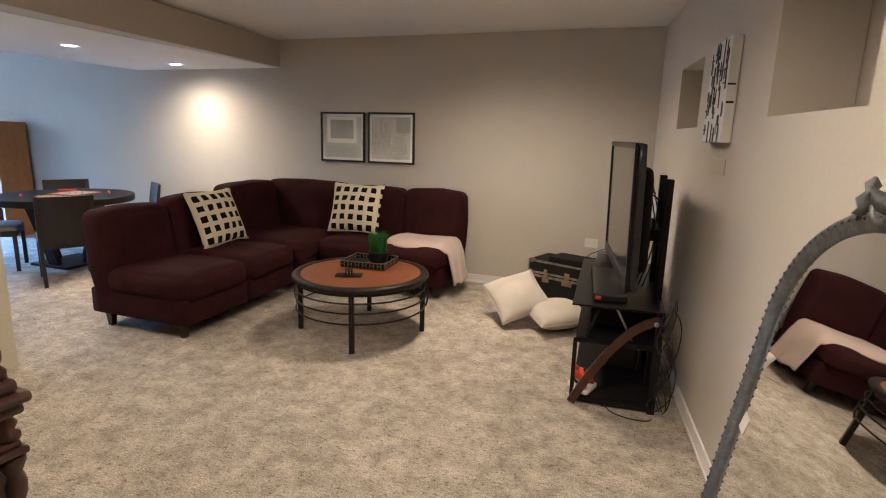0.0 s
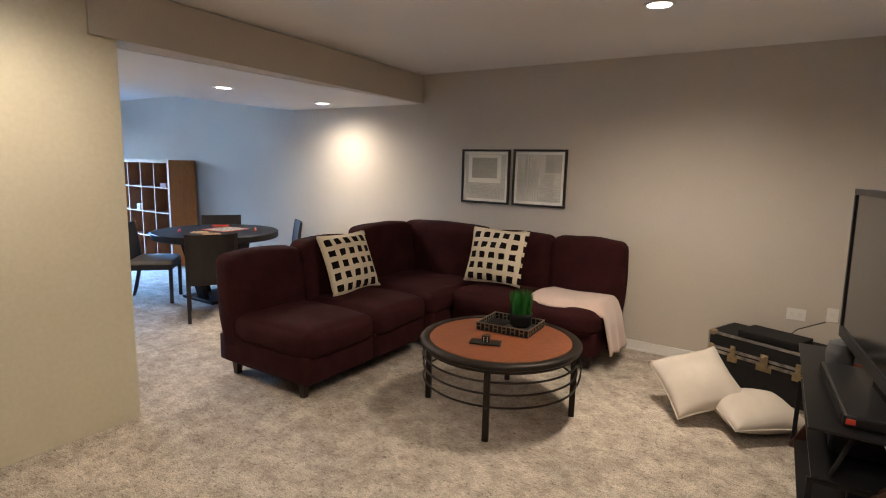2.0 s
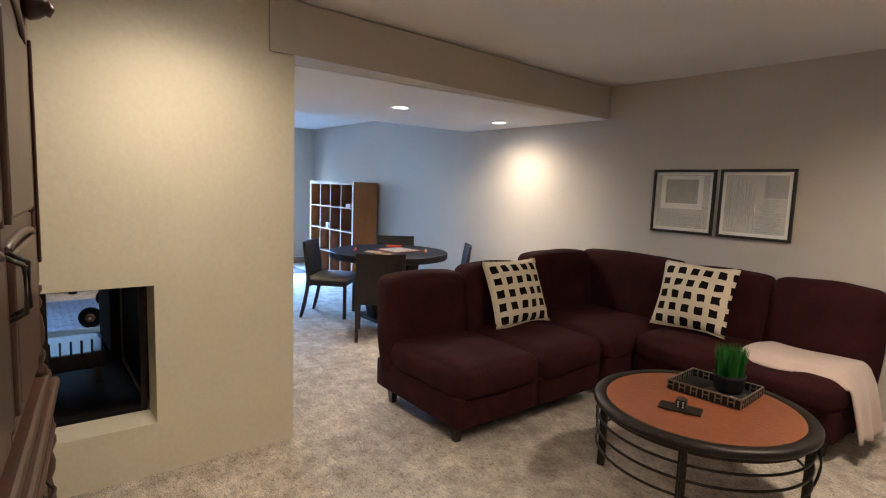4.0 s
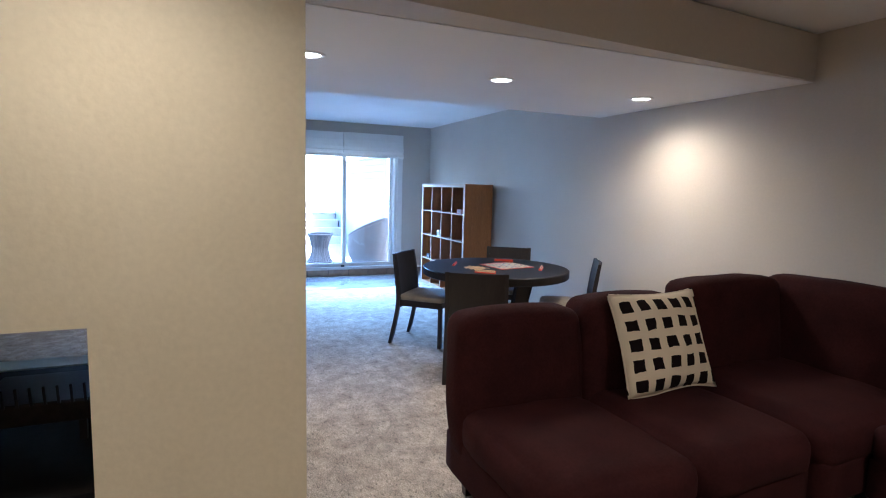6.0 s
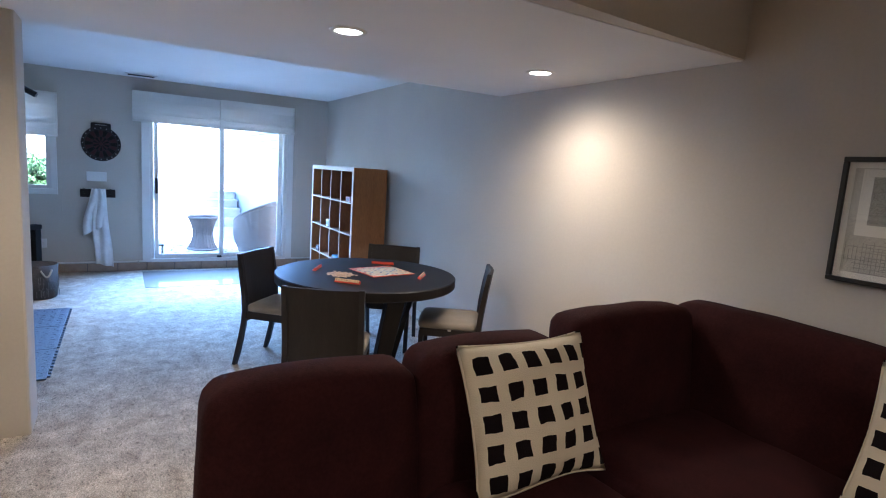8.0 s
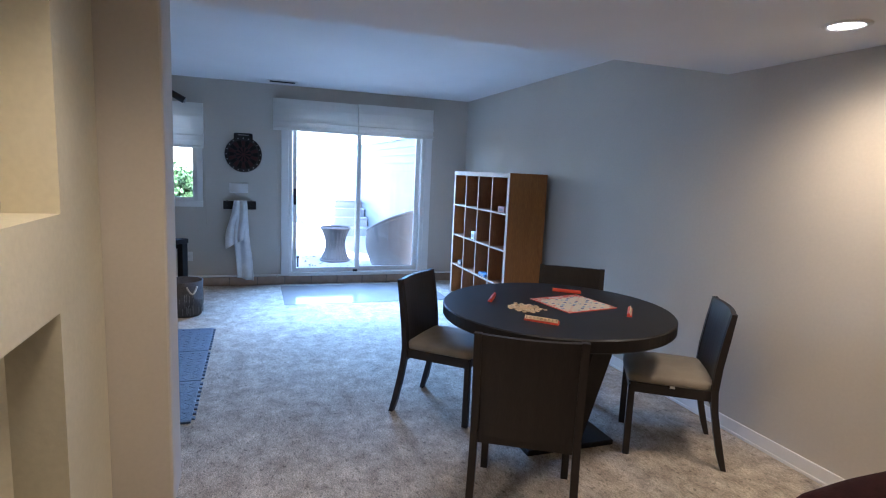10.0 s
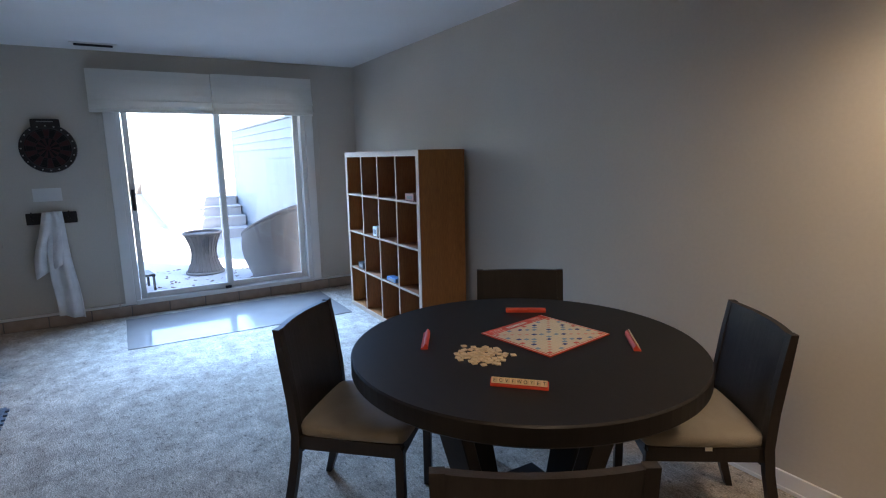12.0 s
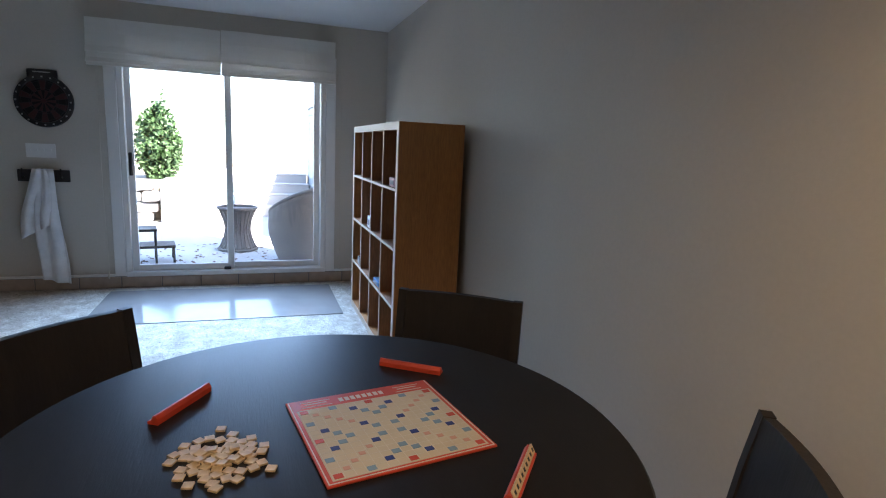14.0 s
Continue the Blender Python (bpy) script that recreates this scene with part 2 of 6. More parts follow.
def swirl_material():
    """Cream cloth with black scrolls."""
    m = material("black_cream_scroll_cloth", (0.62, 0.57, 0.47), 0.9)
    n, l = m.node_tree.nodes, m.node_tree.links
    co = n.new("ShaderNodeTexCoord")
    wv = n.new("ShaderNodeTexWave")
    wv.wave_type = "RINGS"
    wv.inputs["Scale"].default_value, wv.inputs["Distortion"].default_value, wv.inputs["Detail"].default_value = 14, 26, 1.2
    l.new(co.outputs["Object"], wv.inputs["Vector"])
    rp = n.new("ShaderNodeValToRGB")
    rp.color_ramp.interpolation = "CONSTANT"
    rp.color_ramp.elements[0].color, rp.color_ramp.elements[1].color = (0.012, 0.012, 0.012, 1), (0.6, 0.55, 0.45, 1)
    rp.color_ramp.elements[1].position = 0.42
    l.new(wv.outputs[0], rp.inputs[0])
    l.new(rp.outputs[0], n["Principled BSDF"].inputs["Base Color"])
    return m


SCROLL = swirl_material()

BRASS_DIM = material("dull_dark_brass", (0.30, 0.25, 0.17), 0.5, metal=0.6, second=(0.16, 0.13, 0.09), scale=30, mix=0.8)


# ---- building helpers ----
def part(name, bm, mat, parent=None, label="", smooth=False):
    """Links a bmesh as one mesh object under a thing or a part."""
    me = bpy.data.meshes.new(name)
    bmesh.ops.recalc_face_normals(bm, faces=bm.faces)
    bm.to_mesh(me)
    bm.free()
    me.materials.append(mat)
    if smooth:
        me.shade_smooth()
    ob = new(name, me)
    ob.parent = parent
    if label:
        tagged(ob, label)
    return ob


def thing(name, label, category, place=None, group="", kind=""):
    ob = new(name)
    if place is not None:
        ob.matrix_basis = place
    return tagged(ob, label, category, group, kind)


def solid(name, bm, mat, label, category, place=None, kind="", group="", smooth=False):
    """A thing that is one mesh."""
    ob = part(name, bm, mat, smooth=smooth)
    if place is not None:
        ob.matrix_basis = place
    return tagged(ob, label, category, group, kind)


def box(x0, x1, y0, y1, z0, z1, bevel=0.0, seg=2, bm=None):
    b = bmesh.new()
    bmesh.ops.create_cube(b, size=1)
    for v in b.verts:
        v.co = Vector(((x0 + x1) / 2 + v.co.x * (x1 - x0), (y0 + y1) / 2 + v.co.y * (y1 - y0), (z0 + z1) / 2 + v.co.z * (z1 - z0)))
    if bevel:
        bmesh.ops.bevel(b, geom=b.edges[:], offset=bevel, segments=seg, affect="EDGES", profile=0.5)
    return join(bm, b)


def join(bm, other):
    """Adds other's geometry to bm (or returns other alone)."""
    if bm is None:
        return other
    me = bpy.data.meshes.new("tmp")
    other.to_mesh(me)
    other.free()
    bm.from_mesh(me)
    bpy.data.meshes.remove(me)
    return bm


def moved(bm, m):
    bmesh.ops.transform(bm, matrix=m, verts=bm.verts)
    return bm


def lathe(profile, n=24, bm=None, closed=True):
    """Turns a profile of (radius, z) round the z axis."""
    b = bmesh.new()
    rings = []
    for r, z in profile:
        rings.append([b.verts.new((r * math.cos(2 * math.pi * i / n), r * math.sin(2 * math.pi * i / n), z)) for i in range(n)])
    for a, c in zip(rings, rings[1:]):
        for i in range(n):
            b.faces.new((a[i], a[(i + 1) % n], c[(i + 1) % n], c[i]))
    if closed:
        b.faces.new(rings[0][::-1])
        b.faces.new(rings[-1])
    return join(bm, b)


def tube(points, r, n=8, bm=None, taper=None, loop=False):
    """A round bar along points; taper gives the end's radius."""
    b = bmesh.new()
    pts = [Vector(p) for p in points]
    rings = []
    m = len(pts)
    for i, p in enumerate(pts):
        if loop:
            d = pts[(i + 1) % m] - pts[i - 1]
        else:
            d = pts[min(i + 1, m - 1)] - pts[max(i - 1, 0)]
        q = d.normalized().to_track_quat("Z", "Y")
        rr = r if taper is None else r + (taper - r) * i / (m - 1)
        rings.append([b.verts.new(p + q @ Vector((rr * math.cos(2 * math.pi * k / n), rr * math.sin(2 * math.pi * k / n), 0))) for k in range(n)])
    pairs = list(zip(rings, rings[1:])) + ([(rings[-1], rings[0])] if loop else [])
    for a, c in pairs:
        off = 0
        if loop and c is rings[0]:
            off = min(range(n), key=lambda s: sum((a[k].co - c[(k + s) % n].co).length for k in range(n)))
        for k in range(n):
            b.faces.new((a[k], a[(k + 1) % n], c[(k + 1 + off) % n], c[(k + off) % n]))
    if not loop:
        b.faces.new(rings[0][::-1])
        b.faces.new(rings[-1])
    return join(bm, b)


def bar(p, q, w, h, bm=None, bevel=0.003):
    """A square bar from p to q."""
    p, q = Vector(p), Vector(q)
    d = q - p
    b = box(-w / 2, w / 2, -h / 2, h / 2, 0, d.length, bevel)
    moved(b, Matrix.Translation(p) @ d.to_track_quat("Z", "Y").to_matrix().to_4x4())
    return join(bm, b)


def soft_box(sx, sy, sz, r, cuts=10, puff=0.0, wobble=0.0, seed=0, bm=None):
    """A cushion: a rounded block about the origin, puffed on its broad faces and a little uneven."""
    b = bmesh.new()
    bmesh.ops.create_cube(b, size=2)
    bmesh.ops.subdivide_edges(b, edges=b.edges[:], cuts=cuts, use_grid_fill=True)
    h = Vector((sx / 2, sy / 2, sz / 2))
    for v in b.verts:
        u = Vector((math.copysign(abs(c) ** 0.8, c) for c in v.co))
        p = Vector((u[i] * h[i] for i in range(3)))
        inner = Vector((max(-(h[i] - r), min(h[i] - r, p[i])) for i in range(3)))
        dd = p - inner
        if dd.length > 1e-6:
            p = inner + dd.normalized() * r
        f = Vector(((1 - u.y ** 2) * (1 - u.z ** 2) * u.x, (1 - u.x ** 2) * (1 - u.z ** 2) * u.y, (1 - u.x ** 2) * (1 - u.y ** 2) * u.z))
        p += f * puff
        if wobble:
            p += noise.noise_vector(p * 5 + Vector((seed * 3.1, seed * 1.7, 0))) * wobble
        v.co = p
    return join(bm, b)


def pillow_mesh(w, h, t, n=22, wobble=0.012, seed=0):
    """A scatter cushion standing in the xz plane with pinched seams and pointed corners."""
    b = bmesh.new()
    sheets = []
    for side in (1, -1):
        grid = []
        for i in range(n + 1):
            row = []
            for k in range(n + 1):
                u, v = 2 * i / n - 1, 2 * k / n - 1
                edge = max(0.0, (1 - u * u)) ** 0.55 * max(0.0, (1 - v * v)) ** 0.55
                x = u * w / 2 * (1 - 0.07 * (1 - v * v))
                z = v * h / 2 * (1 - 0.07 * (1 - u * u))
                w_ = noise.noise((x * 6 + seed, z * 6, side * 3.0)) * wobble * edge * 2
                row.append(b.verts.new((x, side * t / 2 * edge + w_, z + noise.noise((x * 4, seed, z * 4)) * wobble)))
            grid.append(row)
        for i in range(n):
            for k in range(n):
                b.faces.new((grid[i][k], grid[i + 1][k], grid[i + 1][k + 1], grid[i][k + 1]))
    bmesh.ops.remove_doubles(b, verts=b.verts, dist=0.0015)
    return b


def panel_wall(u0, u1, z0, z1, thick, holes=()):
    """A wall in the plane v = 0 with openings (u0, u1, z0, z1) right through it; v grows away from the room."""
    us = sorted({u0, u1, *[c for hh in holes for c in hh[:2]]})
    zs = sorted({z0, z1, *[c for hh in holes for c in hh[2:4]]})

    def full(i, k):
        if i < 0 or k < 0 or i >= len(us) - 1 or k >= len(zs) - 1:
            return False
        cu, cz = (us[i] + us[i + 1]) / 2, (zs[k] + zs[k + 1]) / 2
        return not any(a < cu < b_ and c < cz < d for a, b_, c, d in holes)

    b = bmesh.new()
    cache = {}

    def vert(u, v, z):
        key = (round(u, 4), round(v, 4), round(z, 4))
        if key not in cache:
            cache[key] = b.verts.new((u, v, z))
        return cache[key]

    for i in range(len(us) - 1):
        for k in range(len(zs) - 1):
            if not full(i, k):
                continue
            a, c, d, e = us[i], us[i + 1], zs[k], zs[k + 1]
            for v in (0, thick):
                b.faces.new((vert(a, v, d), vert(c, v, d), vert(c, v, e), vert(a, v, e)))
            for di, dk, p, q in ((-1, 0, (a, d), (a, e)), (1, 0, (c, d), (c, e)), (0, -1, (a, d), (c, d)), (0, 1, (a, e), (c, e))):
                if not full(i + di, k + dk):
                    b.faces.new((vert(p[0], 0, p[1]), vert(q[0], 0, q[1]), vert(q[0], thick, q[1]), vert(p[0], thick, p[1])))
    return b


def turned(x, y, deg, z=0.0):
    return pose(x, y, z, 0, 0, deg)


# ---- the large structure ----
NORTH, WEST, CEILING, SOFFIT = 5.11, -9.88, 2.43, 2.145
EAST = pose(0.32, NORTH, 0, 0, 0, -84.3)   # u runs south from the north-east corner
S = dict(kind="structure")
solid("floor", box(-9.88, 1.2, -1.2, NORTH, -0.12, 0.0), CARPET, "mottled beige cut-pile carpet over the whole floor", "floor", **S)
solid("ceiling", box(-10.08, 1.4, -1.4, NORTH + 0.2, CEILING, CEILING + 0.2), CEIL, "plain white painted ceiling", "ceiling", **S)
solid("wall_north", panel_wall(-10.08, 0.9, -0.1, CEILING, 0.2), WALL, "long beige painted wall behind the sofa", "wall", turned(0, NORTH, 0), **S)
solid("wall_west", panel_wall(-1.2, NORTH, -0.1, CEILING, 0.2, [(2.79, 4.53, 0.10, 2.12), (0.505, 1.755, 1.015, 2.05)]), WALL, "beige wall round the sliding door", "wall", turned(WEST, 0, 90), **S)
solid("wall_east", panel_wall(0.0, 6.5, -0.1, CEILING, 0.28, [(0.97, 1.66, 1.56, 1.96), (2.88, 3.62, 1.575, 2.10)]), WALL, "beige wall with two deep niches", "wall", EAST, **S)
solid("niche_back", box(0.4, 4.1, 0.284, 0.36, 1.4, 2.3), WALL, "plain beige back of the wall niches", "wall", EAST, **S)
solid("wall_south", box(-10.08, 1.4, -1.4, -1.2, -0.1, CEILING), WALL, "plain beige end wall", "wall", **S)

# two-sided fireplace between the rooms
solid("wall_fireplace", panel_wall(-1.2, 2.0, -0.1, CEILING, 0.2, [(0.42, 1.30, 0.265, 0.955)]), WALL_CREAM, "cream hand-plastered wall with a square fire opening", "wall", turned(-3.345, 0, 90), **S)
chim = panel_wall(3.546, 5.30, -0.1, CEILING, 0.15, [(3.85, 4.80, 0.285, 1.0), (3.70, 4.85, 1.30, CEILING)])
solid("chimney_breast", chim, WALL_CREAM, "cream plaster chimney breast with mantel ledge and fire recess", "wall", turned(0, 1.83, 180), **S)
solid("chimney_back", box(-4.95, -3.55, 1.60, 1.678, 1.05, CEILING), WALL_CREAM, "recessed cream plaster above the mantel", "wall", **S)
solid("mantel", box(-4.86, -3.56, 1.66, 1.822, 1.06, 1.297, 0.01), WALL_CREAM, "cream plaster mantel ledge", "mantel", **S)
jamb = bmesh.new()
ring = [jamb.verts.new(p) for p in ((-4.80, 1.68, 0.2), (-5.1, 1.68, 0.2), (-4.9, 1.3, 0.2), (-4.55, 1.3, 0.2))]
up = [jamb.verts.new(v.co + Vector((0, 0, 0.95))) for v in ring]
for i in range(4):
    jamb.faces.new((ring[i], ring[(i + 1) % 4], up[(i + 1) % 4], up[i]))
jamb.faces.new(ring), jamb.faces.new(up)
solid("fire_jamb", jamb, WALL_CREAM, "splayed cream plaster side of the fire recess", "wall", **S)
solid("hearth_sill", box(-5.25, -3.548, 1.30, 1.68, 0.10, 0.283), WALL_CREAM, "cream plaster sill of the fire recess", "hearth", **S)
solid("wall_fireplace_far", panel_wall(-1.2, 1.60, -0.1, CEILING, 0.2, [(0.42, 1.30, 0.265, 0.955)]), WALL_CREAM, "cream plaster wall on the far side of the fire", "wall", turned(-5.30, 0, 90), **S)
solid("pillar", box(-5.56, -5.304, 1.602, 2.06, -0.05, SOFFIT + 0.1, 0.012), WALL, "beige painted pillar beside the chimney", "pillar", **S)
sof = bmesh.new()
ring = [sof.verts.new(p) for p in ((-3.325, 1.86, SOFFIT), (-3.56, NORTH - 0.003, SOFFIT), (-5.57, NORTH - 0.003, SOFFIT), (-5.57, 1.86, SOFFIT))]
up = [sof.verts.new(v.co + Vector((0, 0, 0.277))) for v in ring]
for i in range(4):
    sof.faces.new((ring[i], ring[(i + 1) % 4], up[(i + 1) % 4], up[i]))
sof.faces.new(ring), sof.faces.new(up)
soffit = solid("soffit", sof, WALL, "dropped beam and soffit between the rooms", "soffit", **S)
solid("soffit_underside", box(-5.56, -3.57, 1.835, NORTH - 0.004, SOFFIT - 0.004, SOFFIT - 0.0005), CEIL, "white underside of the dropped soffit", "soffit", **S)


def recess_lamp(x, y, z, watts, beam=160):
    t = thing("recessed_downlight", "white recessed ceiling downlight, switched on", "downlight", turned(x, y, 0, z), group="recessed downlights")
    part("trim_ring", lathe([(0.062, -0.001), (0.066, -0.008), (0.085, -0.006), (0.09, 0.0), (0.09, 0.004), (0.062, 0.004)], 32, closed=False), WHITE_PLASTIC, t, smooth=True)
    part("lamp_face", lathe([(0.0005, -0.002), (0.063, -0.002), (0.063, 0.002), (0.0005, 0.002)], 32), LENS, t, "glowing warm-white lamp face")
    li = new("downlight_lamp", bpy.data.lights.new("downlight_lamp", "SPOT"))
    li.data.energy, li.data.color, li.data.spot_size, li.data.spot_blend, li.data.shadow_soft_size = watts, LAMP, radians(beam), 1.0, 0.2
    li.parent = t
    li.matrix_basis = pose(0, 0, -0.02)
    return t


LENS = glowing("lit_lamp_lens", (1.0, 0.9, 0.72), 1.5)
recess_lamp(-0.97, 3.72, CEILING, 11.5)
# the next one is an unseen extra, added to brighten the east wall
recess_lamp(-0.25, 1.25, CEILING, 9.2)
recess_lamp(-2.76, 1.38, CEILING, 6.0)
recess_lamp(-4.55, 4.66, SOFFIT - 0.004, 7.0, 172)
recess_lamp(-4.47, 3.42, SOFFIT - 0.004, 4.4)
recess_lamp(-4.40, 2.19, SOFFIT - 0.004, 4.2)
recess_lamp(-8.06, 1.38, CEILING, 6.0, 98)


def baseboard(length, place, name):
    b = box(0, length, -0.014, -0.001, 0.0, 0.085, 0.003)
    box(0, length, -0.019, -0.001, 0.0, 0.018, 0.003, bm=b)
    return solid(name, b, TRIM, "white painted baseboard along the wall", "baseboard", place, **S)


baseboard(9.88 + 0.2, turned(WEST, NORTH, 0), "baseboard")
baseboard(6.3, EAST, "baseboard")

# raised tile base along the west wall, with a white cap
cap = box(WEST + 0.0005, WEST + 0.03, -1.2, 2.70, 0.105, 0.125, 0.004)
box(WEST + 0.0005, WEST + 0.03, 4.62, NORTH - 0.02, 0.105, 0.125, 0.004, bm=cap)
solid("trim", cap, TRIM, "white strip along the top of the tiles", "trim", **S)
tiles = solid("tile_base", box(WEST + 0.0005, WEST + 0.018, -1.2, NORTH - 0.02, 0.0, 0.104), GROUT, "row of beige tiles along the foot of the wall", "tile base", **S)


# sliding glass door
def sliding_door():
    d = thing("door_1", "white-framed sliding glass door, closed", "glass door", kind="structure")
    x = WEST
    tr = box(x, x + 0.02, 2.70, 2.79, 0.105, 2.14, 0.004)
    box(x, x + 0.02, 4.53, 4.62, 0.105, 2.14, 0.004, bm=tr)
    part("casing", tr, TRIM, d)
    fr = box(x - 0.12, x + 0.008, 2.79, 2.835, 0.10, 2.12, 0.004)
    box(x - 0.12, x + 0.008, 4.485, 4.53, 0.10, 2.12, 0.004, bm=fr)
    box(x - 0.12, x + 0.008, 2.835, 4.485, 2.07, 2.12, 0.004, bm=fr)
    box(x - 0.12, x + 0.035, 2.79, 4.53, 0.102, 0.145, 0.006, bm=fr)
    part("door_frame", fr, TRIM, d)
    for name, y0, y1, xo in (("sliding_panel", 2.84, 3.69, -0.035), ("fixed_panel", 3.63, 4.48, -0.085)):
        s = box(x + xo - 0.02, x + xo + 0.02, y0, y0 + 0.05, 0.147, 2.07, 0.004)
        box(x + xo - 0.02, x + xo + 0.02, y1 - 0.055, y1, 0.147, 2.07, 0.004, bm=s)
        box(x + xo - 0.02, x + xo + 0.02, y0 + 0.05, y1 - 0.055, 0.147, 0.2, 0.004, bm=s)
        box(x + xo - 0.02, x + xo + 0.02, y0 + 0.05, y1 - 0.055, 2.01, 2.07, 0.004, bm=s)
        p = part(name, s, TRIM, d)
        pane = part("pane", box(x + xo - 0.003, x + xo + 0.003, y0 + 0.05, y1 - 0.055, 0.2, 2.01), GLASS, p, "clear glass pane")
        pane.visible_shadow = False
    h = box(x - 0.013, x + 0.02, 2.852, 2.882, 1.0, 1.2, 0.008)
    part("handle", h, BLACK_PLASTIC, d, "black pull handle")
    k = box(x + 0.0, x + 0.03, 3.6, 3.66, 0.147, 0.175, 0.008)
    part("foot_bolt", k, BLACK_PLASTIC, d, "black foot bolt")
    return d


sliding_door()
# added strip lamp below the blind, stands in for skylight on the floor
opening = new("door_sky_fill", bpy.data.lights.new("door_sky_fill", "AREA"))
opening.data.shape, opening.data.size, opening.data.size_y = "RECTANGLE", 1.6, 0.07
opening.data.energy, opening.data.color, opening.data.spread = 7.5, DAY, radians(80)
opening.matrix_world = look((WEST + 0.035, 3.66, 1.845), (WEST + 0.93, 3.60, 0.75))


def small_window():
    w = thing("window_1", "white-framed sliding window with a lowered blind", "window", pose(0, -0.045, 0.03), kind="structure")
    x = WEST
    f = box(x - 0.06, x + 0.018, 0.50, 1.865, 0.92, 0.985, 0.004)
    box(x - 0.06, x + 0.018, 1.80, 1.865, 0.985, 2.06, 0.004, bm=f)
    box(x - 0.06, x + 0.018, 0.50, 0.55, 0.985, 2.06, 0.004, bm=f)
    box(x - 0.06, x + 0.018, 0.55, 1.80, 2.02, 2.06, 0.004, bm=f)
    part("window_frame", f, TRIM, w)
    for name, y0, y1, xo, mat in (("sash", 1.16, 1.80, -0.03, TRIM), ("sash", 0.55, 1.20, -0.07, BLACK_MATT)):
        s = box(x + xo - 0.015, x + xo + 0.015, y0, y0 + 0.045, 0.985, 2.02, 0.003)
        box(x + xo - 0.015, x + xo + 0.015, y1 - 0.045, y1, 0.985, 2.02, 0.003, bm=s)
        box(x + xo - 0.015, x + xo + 0.015, y0 + 0.045, y1 - 0.045, 0.985, 1.03, 0.003, bm=s)
        box(x + xo - 0.015, x + xo + 0.015, y0 + 0.045, y1 - 0.045, 1.975, 2.02, 0.003, bm=s)
        p = part(name, s, mat, w)
        pane = part("pane", box(x + xo - 0.003, x + xo + 0.003, y0 + 0.045, y1 - 0.045, 1.03, 1.975), GLASS, p, "clear glass pane")
        pane.visible_shadow = False


small_window()


def roman_blind(y0, y1, z0, z1, name="roman_blind"):
    t = thing(name, "cream linen roman blind, drawn up in folds", "blind", turned(WEST + 0.025, 0, 0), group="roman blinds")
    b = bmesh.new()
    n, prof = 14, []
    h = z1 - z0
    prof = [(0.01, z1), (0.06, z1), (0.064, z1 - h * 0.3), (0.082, z0 + h * 0.42), (0.10, z0 + h * 0.30), (0.098, z0 + h * 0.27), (0.066, z0 + h * 0.31), (0.085, z0 + h * 0.17), (0.112, z0 + 0.03), (0.11, z0 + 0.022), (0.075, z0 + 0.04), (0.092, z0 + 0.006), (0.088, z0), (0.05, z0 + 0.01), (0.02, z0 + 0.05), (0.01, z0 + 0.1)]
    rows = []
    for i in range(n + 1):
        y = y0 + (y1 - y0) * i / n
        rows.append([b.verts.new((px + (0.014 * min(1, 6 * (i / n) * (1 - i / n)) if px > 0.05 else 0) + 0.008 * noise.noise((y * 7, pz * 9, y0)), y, pz + 0.005 * noise.noise((y * 3, pz * 4, 2)))) for px, pz in prof])
    for r, s in zip(rows, rows[1:]):
        for k in range(len(prof)):
            b.faces.new((r[k], r[(k + 1) % len(prof)], s[(k + 1) % len(prof)], s[k]))
    b.faces.new(rows[0]), b.faces.new(rows[-1][::-1])
    part("fabric", b, ROMAN, t)
    part("head_rail", box(0.0, 0.05, y0 + 0.01, y1 - 0.01, z1 - 0.035, z1 - 0.004, 0.003), TRIM, t)
    return t


roman_blind(2.605, 3.615, 1.89, 2.265)
roman_blind(3.621, 4.60, 1.89, 2.27)
roman_blind(0.375, 1.84, 1.63, 2.135)


# ---- seating corner ----
def sofa_module(w, d, top, name_label, place, legs, corner=False):
    """An armless section: x across, y from the front to the back."""
    t = thing("sofa_section", name_label, "sofa section", place, group="sectional sofa")
    part("base", soft_box(w - 0.004, d + 0.01, 0.20, 0.022, cuts=8, bm=None), BURGUNDY, t, smooth=True).location = (w / 2, d / 2 - 0.022, 0.215)
    sd = d - 0.16
    part("seat_cushion", soft_box(w - 0.002, sd + 0.03, 0.20, 0.07, cuts=20, puff=0.028, wobble=0.011, seed=w * 7 + place.translation.y), BURGUNDY, t, smooth=True).location = (w / 2, sd / 2 - 0.03, 0.368)

    def back_block(width, seed):
        b = soft_box(width - 0.002, 0.21, top - 0.20, 0.06, cuts=16, puff=0.025, wobble=0.007, seed=seed)
        for v in b.verts:
            k = (v.co.z + (top - 0.2) / 2) / (top - 0.2)
            v.co.y += 0.10 * k - 0.03 + 0.02 * (1 - k)
        return b

    bk = part("backrest", back_block(w, w + place.translation.x), BURGUNDY, t, smooth=True)
    bk.location = (w / 2, d - 0.14, 0.20 + (top - 0.20) / 2)
    if corner:
        b2 = part("backrest", back_block(d - 0.2, 5.0), BURGUNDY, t, smooth=True)
        b2.matrix_basis = pose(0.14, (d - 0.2) / 2, 0.20 + (top - 0.20) / 2, 0, 0, 90)
    for x, y in [(abs(a) if a > 0 else w + a, c if c > 0 else d + c) for a, c in legs]:
        leg = lathe([(0.026, 0.0), (0.042, 0.125)], 4)
        moved(leg, pose(x, y, 0, 0, 0, 45))
        part("leg", leg, DARKWOOD, t)
    return t


